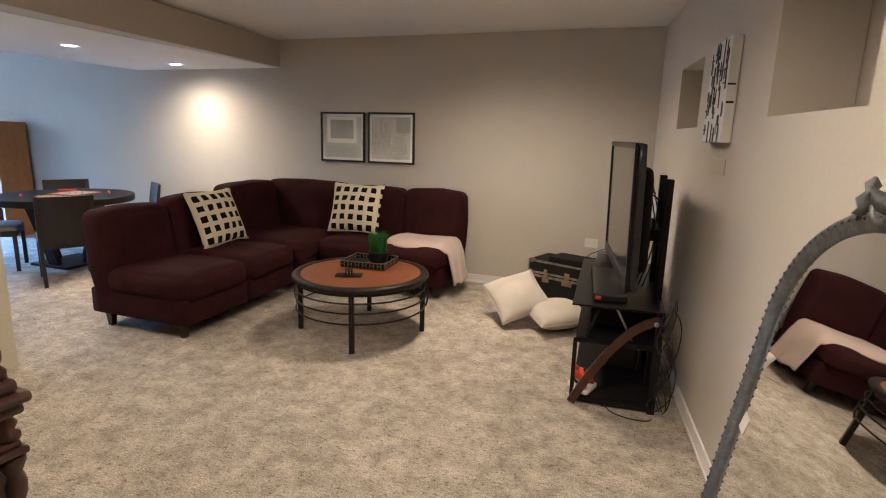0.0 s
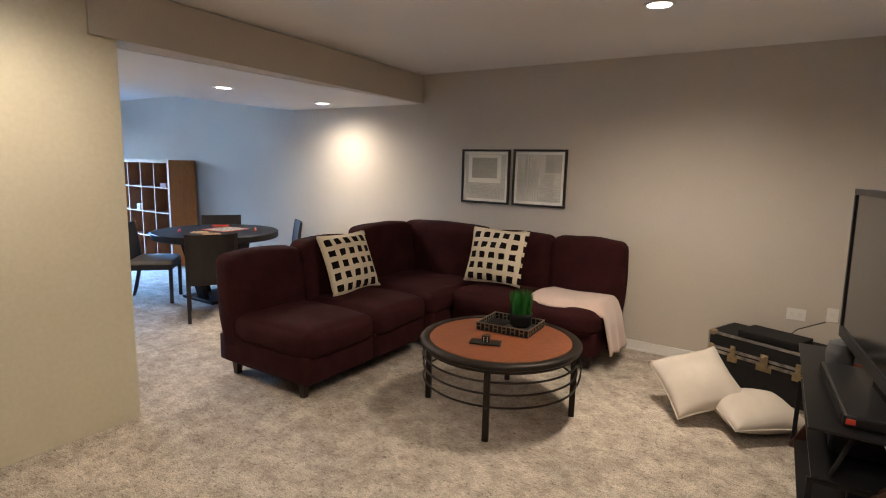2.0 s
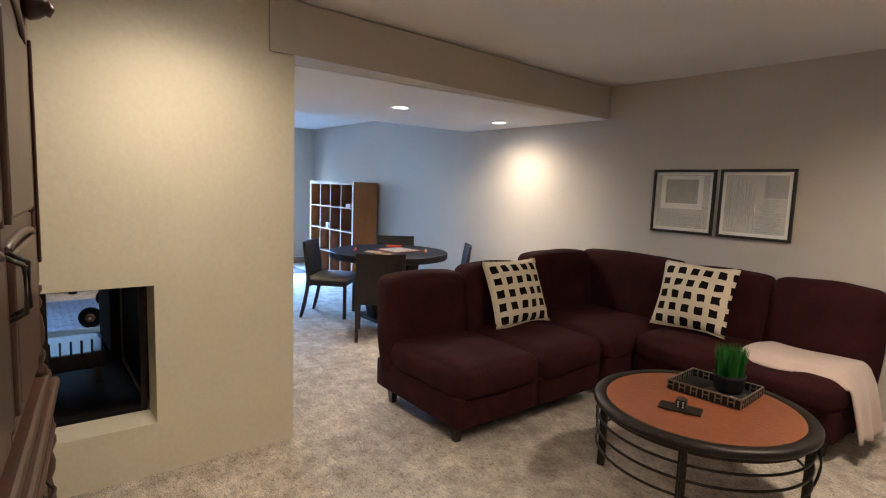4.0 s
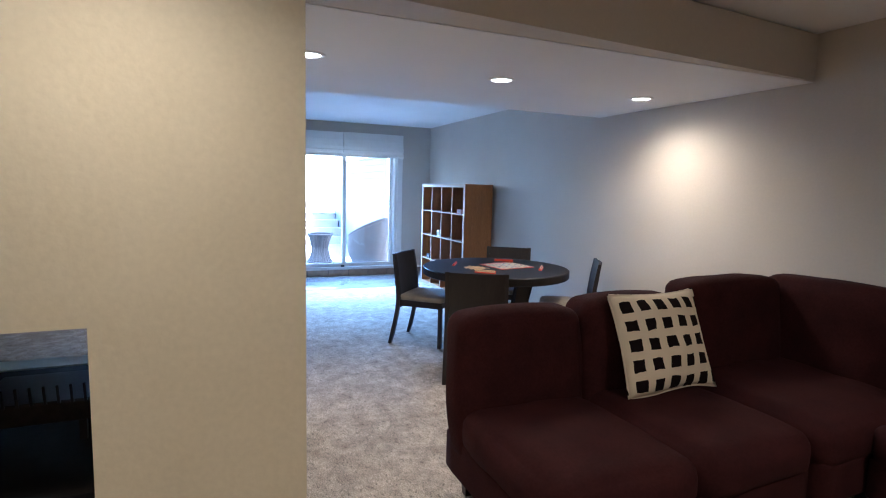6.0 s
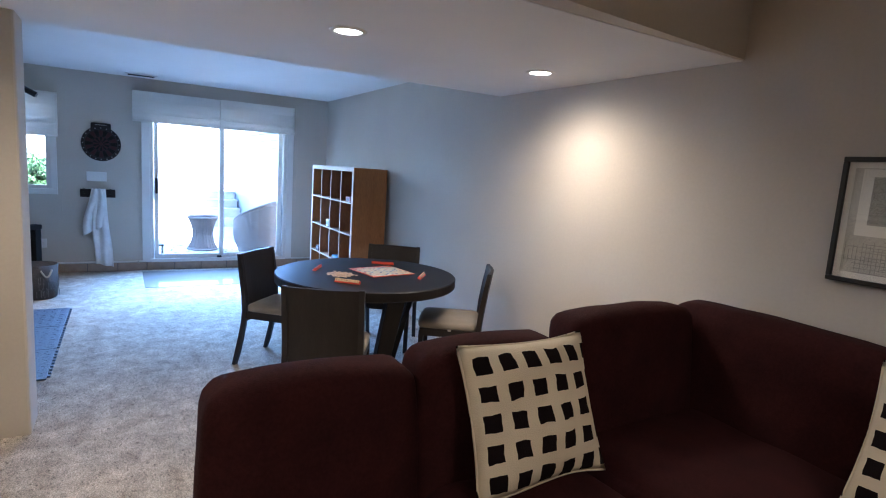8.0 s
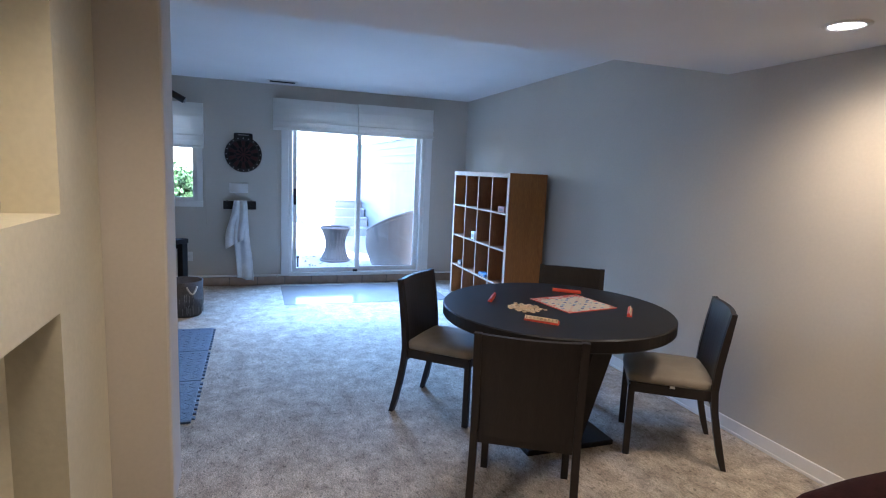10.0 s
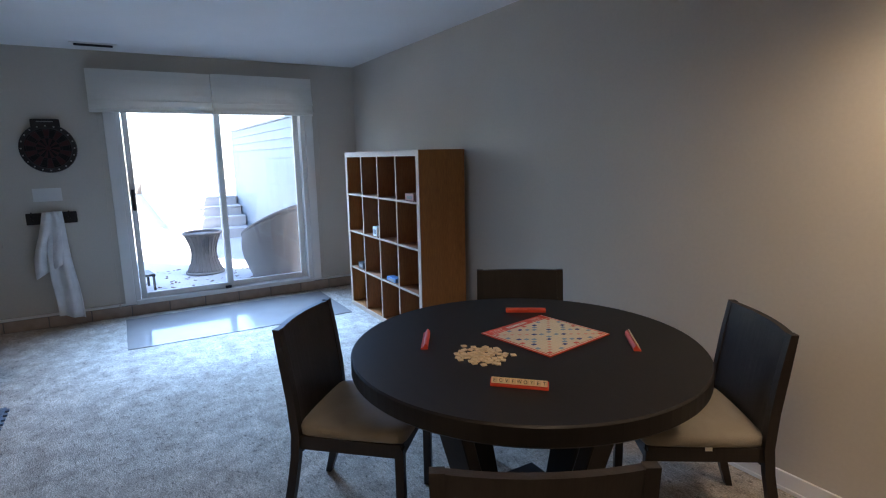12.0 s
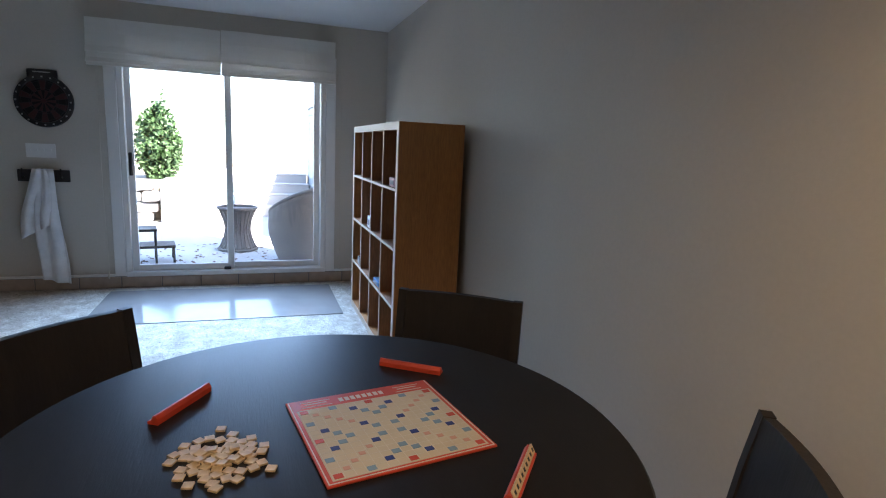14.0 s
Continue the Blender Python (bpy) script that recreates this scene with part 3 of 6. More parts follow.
DEEP = 0.88
SOFA = "dark burgundy microfibre armless sofa section"
sofa_module(0.655, DEEP, 0.87, SOFA + ", at the open end", turned(-2.70, 2.68, 90), ((0.09, 0.09), (0.09, -0.10), (-0.09, 0.45)))
sofa_module(0.635, DEEP, 0.90, SOFA, turned(-2.70, 3.34, 90), ((0.09, 0.5), (-0.09, 0.5), (0.3, -0.1)))
sofa_module(0.98, 0.98, 0.945, "dark burgundy microfibre corner sofa section with two backs", turned(-3.64, 4.08, 0), ((0.2, 0.2), (-0.2, 0.4), (0.1, -0.1), (-0.1, -0.1)), corner=True)
sofa_module(0.645, 0.74, 0.92, SOFA + ", beside the corner", turned(-2.655, 4.345, 0), ((0.09, 0.4), (-0.09, 0.4), (0.3, -0.1)))
sofa_module(0.63, 0.74, 0.925, SOFA + ", under a pale throw", turned(-2.005, 4.345, 0), ((-0.09, 0.09), (-0.09, -0.10), (0.09, 0.4)))


def in_frame(center, across, upward):
    x = Vector(across).normalized()
    z = Vector(upward)
    z = (z - x * z.dot(x)).normalized()
    y = z.cross(x)
    m = Matrix((x, y, z)).transposed().to_4x4()
    return Matrix.Translation(center) @ m


def scatter(place, mat, label, w=0.54, h=0.50, t_=0.17, seed=0, name="throw_pillow", grp="throw pillows on the sofa"):
    t = thing(name, label, "pillow", place, group=grp)
    part("cover", pillow_mesh(w, h, t_, seed=seed), mat, t, smooth=True)
    loop = []
    for k in range(80):
        a = k / 80 * 4
        s, f = int(a), a - int(a)
        u, v = ((2 * f - 1, -1), (1, 2 * f - 1), (1 - 2 * f, 1), (-1, 1 - 2 * f))[s]
        loop.append((u * w / 2 * (1 - 0.07 * (1 - v * v)), 0, v * h / 2 * (1 - 0.07 * (1 - u * u)) + noise.noise((u * w * 2, seed, v * h * 2)) * 0.012))
    part("piping", tube(loop, 0.004, 6, loop=True), mat, t, smooth=True)
    return t


CHECKED = "cream square throw pillow with rows of dark squares"
scatter(in_frame((-3.275, 3.715, 0.715), (0.02, 0.56, 0.01), (-0.18, -0.07, 0.43)), CHECK, CHECKED, seed=1)
scatter(in_frame((-2.40, 4.645, 0.745), (0.54, 0.03, 0.0), (-0.01, 0.17, 0.45)), CHECK, CHECKED, seed=4)


def throw_blanket():
    b = bmesh.new()
    n, m = 34, 26
    prof = [(-1.925 + 0.50 * i / 18, 0.478) for i in range(19)]
    prof += [(-1.41, 0.468), (-1.387, 0.445), (-1.372, 0.405)]
    prof += [(-1.367 + 0.005 * i, 0.405 - 0.024 * i) for i in range(1, 13)]
    grid = []
    for i, (x, z) in enumerate(prof):
        row = []
        for k in range(m + 1):
            v = k / m
            y = 4.84 - 0.47 * v - (0.03 * math.sin(i * 0.21))
            zz = z
            if x > -1.385:
                y = 4.84 - 0.44 * v
                x2 = x + 0.012 * math.sin(k * 0.55 + 0.6) * min(1, (0.45 - z) * 4) + 0.014
                zz = z - 0.02 * math.sin(k * 0.2)
            else:
                x2 = x - 0.03 * math.sin(v * 2.4) * min(1, (-1.385 - x) * 4)
                zz = z + 0.012 - 0.035 * max(0, v - 0.85) / 0.15 + 0.016 * math.sin(math.pi * v) + 0.004 * noise.noise((x * 9, y * 9, 0))
            row.append(b.verts.new((x2, y, zz + 0.004)))
        grid.append(row)
    for i in range(len(grid) - 1):
        for k in range(m):
            b.faces.new((grid[i][k], grid[i + 1][k], grid[i + 1][k + 1], grid[i][k + 1]))
    ob = solid("throw_blanket", b, BLANKET, "pale pink fleece throw draped over the sofa seat and end", "blanket", smooth=True)
    so = ob.modifiers.new("thick", "SOLIDIFY")
    so.thickness, so.offset = 0.012, 1


throw_blanket()


# ---- coffee table ----
def coffee_table(x, y):
    t = thing("coffee_table", "round coffee table with copper top and black iron frame", "coffee table", turned(x, y, 0))
    R, H = 0.505, 0.46
    part("tabletop", lathe([(0.001, H - 0.02), (R - 0.062, H - 0.02), (R - 0.062, H + 0.001), (0.001, H + 0.001)], 64), COPPER, t, "worn copper-coloured inset top", smooth=False)
    part("rim", lathe([(R - 0.061, H - 0.035), (R - 0.012, H - 0.035), (R, H - 0.024), (R + 0.001, H - 0.008), (R - 0.008, H + 0.003), (R - 0.055, H + 0.004), (R - 0.061, H)], 64, closed=False), IRON, t, smooth=True)
    part("apron", lathe([(R - 0.055, H - 0.06), (R - 0.035, H - 0.06), (R - 0.035, H - 0.036), (R - 0.055, H - 0.036)], 64, closed=False), IRON, t)
    for k in range(4):
        a = math.atan2(2.984 - 3.453, -1.631 + 1.795) + k * math.pi / 2
        c, s = math.cos(a), math.sin(a)
        leg = box(-0.018, 0.018, -0.018, 0.018, 0, H - 0.036, 0.004)
        moved(leg, turned(0.462 * c, 0.462 * s, math.degrees(a)))
        part("leg", leg, IRON, t)
        ear = tube([((0.486 + 0.018 * math.sin(math.pi * i / 10)) * c, (0.486 + 0.018 * math.sin(math.pi * i / 10)) * s, 0.2 + 0.19 * i / 10) for i in range(11)], 0.006, 8)
        part("leg_loop", ear, IRON, t, smooth=True)
    for z in (0.21, 0.285, 0.355):
        part("ring", tube([(0.480 * math.cos(i * math.pi / 32), 0.480 * math.sin(i * math.pi / 32), z) for i in range(64)], 0.0065, 8, loop=True), IRON, t, smooth=True)
    return t


coffee_table(-1.70, 3.41)


def tray():
    t = thing("tray", "black openwork metal tray on the coffee table", "tray", turned(-1.735, 3.625, 4, 0.463))
    part("base", box(-0.18, 0.18, -0.15, 0.15, 0.0, 0.008, 0.002), BLACK_MATT, t)
    for x0, x1, y0, y1 in ((-0.18, 0.18, -0.152, -0.146), (-0.18, 0.18, 0.146, 0.152), (-0.183, -0.177, -0.15, 0.15), (0.177, 0.183, -0.15, 0.15)):
        r = box(x0, x1, y0, y1, 0.045, 0.052, 0.001)
        length = max(x1 - x0, y1 - y0)
        n = int(length / 0.028)
        for i in range(n + 1):
            f = i / n
            px, py = (x0 + (x1 - x0) * f, (y0 + y1) / 2) if x1 - x0 > y1 - y0 else ((x0 + x1) / 2, y0 + (y1 - y0) * f)
            box(px - 0.003, px + 0.003, py - 0.003, py + 0.003, 0.006, 0.047, bm=r)
            if i % 2 == 0 and i < n:
                dx, dy = ((x1 - x0) / n, 0) if x1 - x0 > y1 - y0 else (0, (y1 - y0) / n)
                box(px - 0.002, px + dx + 0.002, py - 0.002, py + dy + 0.002, 0.024, 0.029, bm=r)
        part("side", r, BRASS_DIM, t, "fretwork in dull brass on the tray side")
        part("side_backing", box(x0 + 0.002, x1 - 0.002, y0 + 0.002, y1 - 0.002, 0.006, 0.048) , BLACK_MATT, t)
    g = thing("magazine", "dark glossy magazine with a pale corner lying in the tray", "magazine", turned(-1.665, 3.62, -14, 0.472))
    part("pages", box(-0.10, 0.10, -0.08, 0.08, 0, 0.008, 0.001), BLACK_PLASTIC, g)
    part("cover_patch", box(0.035, 0.095, -0.07, -0.02, 0.0085, 0.0095), PAPER, g, "white patch on the cover")


tray()


def grass_pot(x, y, z):
    t = thing("potted_grass", "bright green artificial grass in a small dark pot", "plant", turned(x, y, 0, z) @ Matrix.Scale(1.28, 4))
    part("pot", lathe([(0.045, 0), (0.055, 0.01), (0.058, 0.055), (0.062, 0.07), (0.056, 0.07), (0.05, 0.05), (0.001, 0.05)], 24), BLACK_MATT, t, smooth=True)
    rnd = random.Random(3)
    b = bmesh.new()
    for _ in range(420):
        a, r = rnd.uniform(0, 6.283), 0.05 * math.sqrt(rnd.random())
        px, py = r * math.cos(a), r * math.sin(a)
        h = rnd.uniform(0.11, 0.155)
        lean = Vector((px, py, 0)) * rnd.uniform(0.1, 0.45) + Vector((rnd.uniform(-1, 1), rnd.uniform(-1, 1), 0)) * 0.012
        w = 0.0022
        d = Vector((math.cos(a * 3), math.sin(a * 3), 0)) * w
        p0 = Vector((px, py, 0.045))
        p1, p2 = p0 + lean * 0.4 + Vector((0, 0, h * 0.6)), p0 + lean + Vector((0, 0, h))
        v = [b.verts.new(q) for q in (p0 - d, p0 + d, p1 + d * 0.8, p1 - d * 0.8, p2)]
        b.faces.new(v[:4]), b.faces.new((v[3], v[2], v[4]))
    tagged(part("grass", b, GRASS, t, "bright green blades"), kind="stuff")


grass_pot(-1.685, 3.665, 0.48)


def coaster_stand():
    t = thing("coaster_with_cubes", "black cubes with white pips on a dark slate coaster", "ornament", turned(-1.72, 3.255, 20, 0.463))
    part("plate", moved(soft_box(0.19, 0.10, 0.008, 0.003, cuts=4), pose(0, 0, 0.004)), IRON, t)
    part("block", box(-0.022, 0.028, -0.025, 0.025, 0.0085, 0.05, 0.006), BLACK_PLASTIC, t, "small black cube")
    for x in (-0.008, 0.014):
        for z in (0.018, 0.029, 0.040):
            part("pip", box(x - 0.003, x + 0.003, -0.0262, -0.0251, z - 0.003, z + 0.003), PAPER, t)
    part("block", moved(box(-0.02, 0.02, -0.02, 0.02, 0.0, 0.03, 0.006), turned(-0.002, 0.05, 20, 0.0085)), BLACK_PLASTIC, t)


coaster_stand()


# ---- framed prints over the sofa ----
WASH = material("grey_pencil_wash", (0.52, 0.50, 0.455), 0.8, second=(0.44, 0.42, 0.385), scale=9, mix=0.9, fine=0.12, fine_scale=160)
WASH_DARK = material("dark_pencil_wash", (0.38, 0.365, 0.335), 0.8, second=(0.30, 0.29, 0.265), scale=14, mix=0.9, fine=0.15, fine_scale=160)


def framed_print(x0, x1, z0, z1, seed, label):
    t = thing("framed_print", label, "picture", turned((x0 + x1) / 2, NORTH, 0, (z0 + z1) / 2), group="framed prints")
    w, h = (x1 - x0) / 2, (z1 - z0) / 2
    f = box(-w, w, -0.028, -0.002, h - 0.02, h, 0.003)
    box(-w, w, -0.028, -0.002, -h, -h + 0.02, 0.003, bm=f)
    box(-w, -w + 0.02, -0.028, -0.002, -h + 0.02, h - 0.02, 0.003, bm=f)
    box(w - 0.02, w, -0.028, -0.002, -h + 0.02, h - 0.02, 0.003, bm=f)
    part("frame", f, BLACK_PLASTIC, t)
    mb = part("mat_board", box(-w + 0.02, w - 0.02, -0.014, -0.003, -h + 0.02, h - 0.02), PAPER, t)
    rnd = random.Random(seed)

    def hatched(u0, u1, v0, v1, lines, upright, y=-0.0152):
        """Fine pencil lines with ragged ends inside a field."""
        b = bmesh.new()
        for i in range(lines):
            f = (i + rnd.uniform(0.2, 0.8)) / lines
            k0, k1 = sorted((rnd.uniform(0, 0.35), rnd.uniform(0.6, 1.0)))
            if upright:
                x = u0 + (u1 - u0) * f
                box(x - 0.0012, x + 0.0012, y, y + 0.0006, v0 + (v1 - v0) * k0, v0 + (v1 - v0) * k1, bm=b)
            else:
                z = v0 + (v1 - v0) * f
                box(u0 + (u1 - u0) * k0, u0 + (u1 - u0) * k1, y, y + 0.0006, z - 0.0012, z + 0.0012, bm=b)
        return tagged(part("pencil_lines", b, INK, mb, "fine grey pencil lines"), kind="stuff")

    m_ = 0.045
    part("print", box(-w + m_, w - m_, -0.0146, -0.0141, -h + m_, h - m_), WASH, mb, "grey washed print")
    if seed == 1:
        part("inner_mount", box(-w + m_ + 0.03, w - m_ - 0.05, -0.0152, -0.0147, -0.06, h - m_ - 0.004), PAPER, mb, "pale inner border")
        part("inner_print", box(-w + m_ + 0.07, w - m_ - 0.09, -0.0158, -0.0153, -0.015, h - m_ - 0.035), WASH_DARK, mb, "darker grey inner square")
        hatched(-w + m_ + 0.07, w - m_ - 0.09, -0.015, h - m_ - 0.035, 26, False, -0.0165)
        hatched(-w + m_, w - m_, -h + m_, -0.075, 30, True)
        hatched(-w + m_, w - m_, -h + m_, -0.075, 12, False)
    else:
        part("block", box(0.06, w - m_ - 0.004, -0.0152, -0.0147, 0.05, h - m_ - 0.005), WASH_DARK, mb, "slightly darker block")
        hatched(-w + m_, 0.0, -h + m_, h - m_, 34, True)
        hatched(0.0, w - m_, -h + m_, 0.04, 34, False)
        hatched(0.06, w - m_, 0.05, h - m_, 16, True, -0.0158)
        part("highlight", box(0.0, 0.006, -0.0158, -0.0153, -0.06, 0.0), PAPER, mb, "small white mark")
    g = part("glazing", box(-w + 0.02, w - 0.02, -0.0195, -0.0175, -h + 0.02, h - 0.02), GLASS, t, "clear picture glass")
    g.visible_shadow = False


framed_print(-3.055, -2.53, 1.168, 1.685, 1, "black-framed grey line print with a cream mat")
framed_print(-2.495, -1.97, 1.168, 1.688, 2, "black-framed print of fine grey lines")


def wall_plate(place, kind_label, category, parts_n, w=0.115, h=0.075):
    t = thing(category.replace(" ", "_"), kind_label, category, place)
    part("plate", box(-w / 2, w / 2, -0.008, -0.0005, -h / 2, h / 2, 0.003), WHITE_PLASTIC, t)
    for i in range(parts_n):
        x = (i - (parts_n - 1) / 2) * (w / (parts_n + 0.4))
        if category == "light switch":
            part("toggle", box(x - 0.005, x + 0.005, -0.018, -0.007, -0.002, 0.014, 0.002), WHITE_PLASTIC, t)
        else:
            part("socket", box(x - 0.015, x + 0.015, -0.0095, -0.0075, -0.017, 0.017, 0.004), PAPER, t)
    return t


wall_plate(turned(-0.155, NORTH, 0, 0.51), "white double power outlet on the beige wall", "outlet", 2, 0.12, 0.085)
wall_plate(turned(0.06, NORTH, 0, 0.54), "white single power outlet on the beige wall", "outlet", 1, 0.07, 0.1)
wall_plate(turned(WEST, 2.215, 90, 1.185), "white four-gang light switch plate", "light switch", 4, 0.21, 0.115)
wall_plate(turned(WEST, 1.66, 90, 0.36), "white single power outlet low on the wall", "outlet", 1, 0.07, 0.11)


# ---- television corner ----
def tv_stand():
    t = thing("tv_stand", "black steel and smoked glass television stand with curved wooden braces", "tv stand", turned(-0.065, 2.84, 2))
    W, L = 0.44, 1.12
    for y in (0.0, L):
        f = bar((0, y, 0.0), (0, y, 0.385), 0.022, 0.022)
        part("front_post", f, BLACK_MATT, t)
        part("foot_rail", bar((-0.005, y, 0.03), (W, y, 0.03), 0.022, 0.03), BLACK_MATT, t)
        part("mid_rail", bar((0, y, 0.375), (W, y, 0.375), 0.02, 0.02), BLACK_MATT, t)
        part("rear_post", bar((W - 0.01, y, 0.0), (W - 0.01, y, 0.58), 0.04, 0.03), BLACK_MATT, t)
        b = bmesh.new()
        n = 18
        pts = [Vector((0.0 + 0.43 * (i / n), y - 0.018, 0.01 + 0.53 * (1 - (1 - i / n) ** 1.7))) for i in range(n + 1)]
        sec = []
        for i, p in enumerate(pts):
            dd = (pts[min(i + 1, n)] - pts[max(i - 1, 0)]).normalized()
            up_ = Vector((-dd.z, 0, dd.x)) * 0.022
            sec.append([b.verts.new(p + o) for o in (up_ + Vector((0, -0.012, 0)), up_ + Vector((0, 0.012, 0)), -up_ + Vector((0, 0.012, 0)), -up_ + Vector((0, -0.012, 0)))])
        for a, c in zip(sec, sec[1:]):
            for k in range(4):
                b.faces.new((a[k], a[(k + 1) % 4], c[(k + 1) % 4], c[k]))
        b.faces.new(sec[0]), b.faces.new(sec[-1][::-1])
        part("curved_brace", b, MAHOGANY, t, "curved reddish wooden brace")
        part("bolt", moved(lathe([(0.012, -0.004), (0.014, 0.0), (0.008, 0.004)], 14), pose(0.41, y - 0.034, 0.525, 90)), STEEL, t)
    part("lower_shelf", box(0.0, W, -0.02, L + 0.02, 0.05, 0.058, 0.002), SMOKED_TOP, t, "dark glass shelf")
    part("middle_shelf", box(0.0, W, -0.02, L + 0.02, 0.388, 0.396, 0.002), SMOKED_TOP, t, "dark glass shelf")
    part("top_shelf", box(-0.03, W + 0.01, -0.04, L + 0.04, 0.585, 0.595, 0.003), SMOKED_TOP, t, "dark glass top shelf")
    for y in (0.02, L - 0.02):
        part("strut", tube([(0.06, y, 0.395), (0.12, y, 0.585)], 0.009, 8), BLACK_MATT, t)
        part("strut", tube([(0.30, y, 0.395), (0.20, y, 0.585)], 0.006, 8), STEEL, t)
    part("mast", box(W - 0.035, W + 0.005, 0.22, 0.30, 0.0, 1.27, 0.004), BLACK_MATT, t, "tall black mounting mast")
    part("mast", box(W - 0.035, W + 0.005, 0.62, 0.70, 0.0, 1.27, 0.004), BLACK_MATT, t, "tall black mounting mast")
    part("cross_bracket", box(W - 0.16, W - 0.035, 0.2, 0.72, 0.93, 0.99, 0.004), BLACK_MATT, t)
    for y in (0.24, 0.68):
        part("bracket_arm", tube([(W - 0.05, y, 1.15), (W - 0.11, y, 1.19), (W - 0.16, y, 1.08), (W - 0.10, y, 1.0)], 0.008, 6), BLACK_MATT, t, smooth=True)
    return t


SMOKED_TOP = material("black_glass", (0.012, 0.012, 0.013), 0.3, second=(0.014, 0.014, 0.015), spec=0.12)
tv_stand()


def television():
    t = thing("television", "large black flat television, switched off, on the stand", "television", in_frame((0.115, 3.17, 1.10), (-0.15, 1.15, 0), (-0.02, 0, 1)))
    w, h = 0.575, 0.365
    part("back_shell", soft_box(2 * w, 0.05, 2 * h, 0.02, cuts=6), BLACK_PLASTIC, t, smooth=True).location = (0, -0.008, 0)
    bk = soft_box(1.5 * w, 0.10, 1.5 * h, 0.045, cuts=6)
    part("rear_hump", bk, BLACK_MATT, t, smooth=True).location = (0, -0.055, -0.03)
    b = box(-w, w, 0.015, 0.03, h - 0.028, h, 0.004)
    box(-w, w, 0.015, 0.03, -h, -h + 0.055, 0.004, bm=b)
    box(-w, -w + 0.028, 0.015, 0.03, -h + 0.055, h - 0.028, 0.004, bm=b)
    box(w - 0.028, w, 0.015, 0.03, -h + 0.055, h - 0.028, 0.004, bm=b)
    bz = part("bezel", b, SMOKED_TOP, t)
    part("screen", box(-w + 0.028, w - 0.028, 0.015, 0.0225, -h + 0.055, h - 0.028), SCREEN, bz, "dark reflective screen")
    part("neck", box(-0.12, 0.12, -0.05, -0.02, -h - 0.12, -h + 0.01, 0.006), BLACK_MATT, t)


television()


def gadget(name, label, category, place, parts):
    t = thing(name, label, category, place)
    for nm, bm_, mat in parts:
        part(nm, bm_, mat, t, smooth=False)
    return t


gadget("soundbar", "black slanted media box under the television", "media box", turned(0.06, 3.0, 5, 0.596),
       [("body", box(-0.06, 0.12, -0.12, 0.55, 0.0, 0.05, 0.012), BLACK_PLASTIC), ("front_panel", box(-0.064, -0.059, -0.10, 0.53, 0.01, 0.045, 0.002), BLACK_MATT), ("label", box(-0.05, -0.02, -0.123, -0.1201, 0.015, 0.035), RED)])
gadget("speaker", "small grey rounded fabric speaker on the stand", "speaker", turned(0.03, 3.64, 0, 0.596),
       [("body", lathe([(0.03, 0), (0.055, 0.01), (0.06, 0.08), (0.05, 0.125), (0.02, 0.14)], 24), material("grey_speaker_cloth", (0.10, 0.10, 0.10), 0.9, bump=0.4, bump_scale=300))])
gadget("game_box", "orange plastic game part on the stand", "toy", turned(0.14, 3.66, 20, 0.596),
       [("grip", box(-0.06, 0.06, -0.02, 0.02, 0.0, 0.03, 0.01), ORANGE), ("barrel", box(-0.02, 0.06, -0.015, 0.015, 0.03, 0.055, 0.008), ORANGE)])
gadget("receiver", "black receiver box on the middle glass shelf", "receiver", turned(0.14, 3.30, 2, 0.397),
       [("body", box(-0.15, 0.19, -0.24, 0.24, 0.012, 0.105, 0.006), BLACK_MATT), ("front_panel", box(-0.153, -0.1501, -0.22, 0.22, 0.02, 0.095, 0.001), SMOKED_TOP)] + [("foot", moved(lathe([(0.015, 0), (0.016, 0.012)], 10), pose(x, y, 0)), BLACK_PLASTIC) for x in (-0.1, 0.14) for y in (-0.18, 0.18)])
gadget("game_console", "black game console on the lower glass shelf", "game console", turned(0.15, 3.32, -3, 0.059),
       [("body", box(-0.05, 0.14, -0.06, 0.2, 0.0, 0.19, 0.02), BLACK_PLASTIC), ("stripe", box(-0.0535, -0.0501, -0.04, 0.17, 0.09, 0.10), STEEL)])


def controller(place, mat, label):
    t = thing("game_controller", label, "game controller", place, group="game controllers")
    b = soft_box(0.085, 0.15, 0.04, 0.018, cuts=5)
    for s in (-1, 1):
        moved_b = soft_box(0.09, 0.04, 0.036, 0.016, cuts=4)
        moved(moved_b, pose(-0.045, s * 0.058, -0.004, 0, 12, s * 18))
        join(b, moved_b)
    part("shell", b, mat, t, smooth=True)
    for x, y in ((0.01, -0.045), (-0.02, 0.02), (-0.02, -0.02), (0.01, 0.045)):
        part("thumbstick", moved(lathe([(0.006, 0), (0.006, 0.012), (0.010, 0.014), (0.010, 0.018)], 12), pose(x, y, 0.017)), BLACK_PLASTIC, t)


controller(pose(0.0, 2.97, 0.11, 0, 28, 15), RED, "red game controller on the lower shelf")
controller(pose(0.01, 2.89, 0.082, 0, 12, -20), WHITE_PLASTIC, "pale grey game controller on the lower shelf")


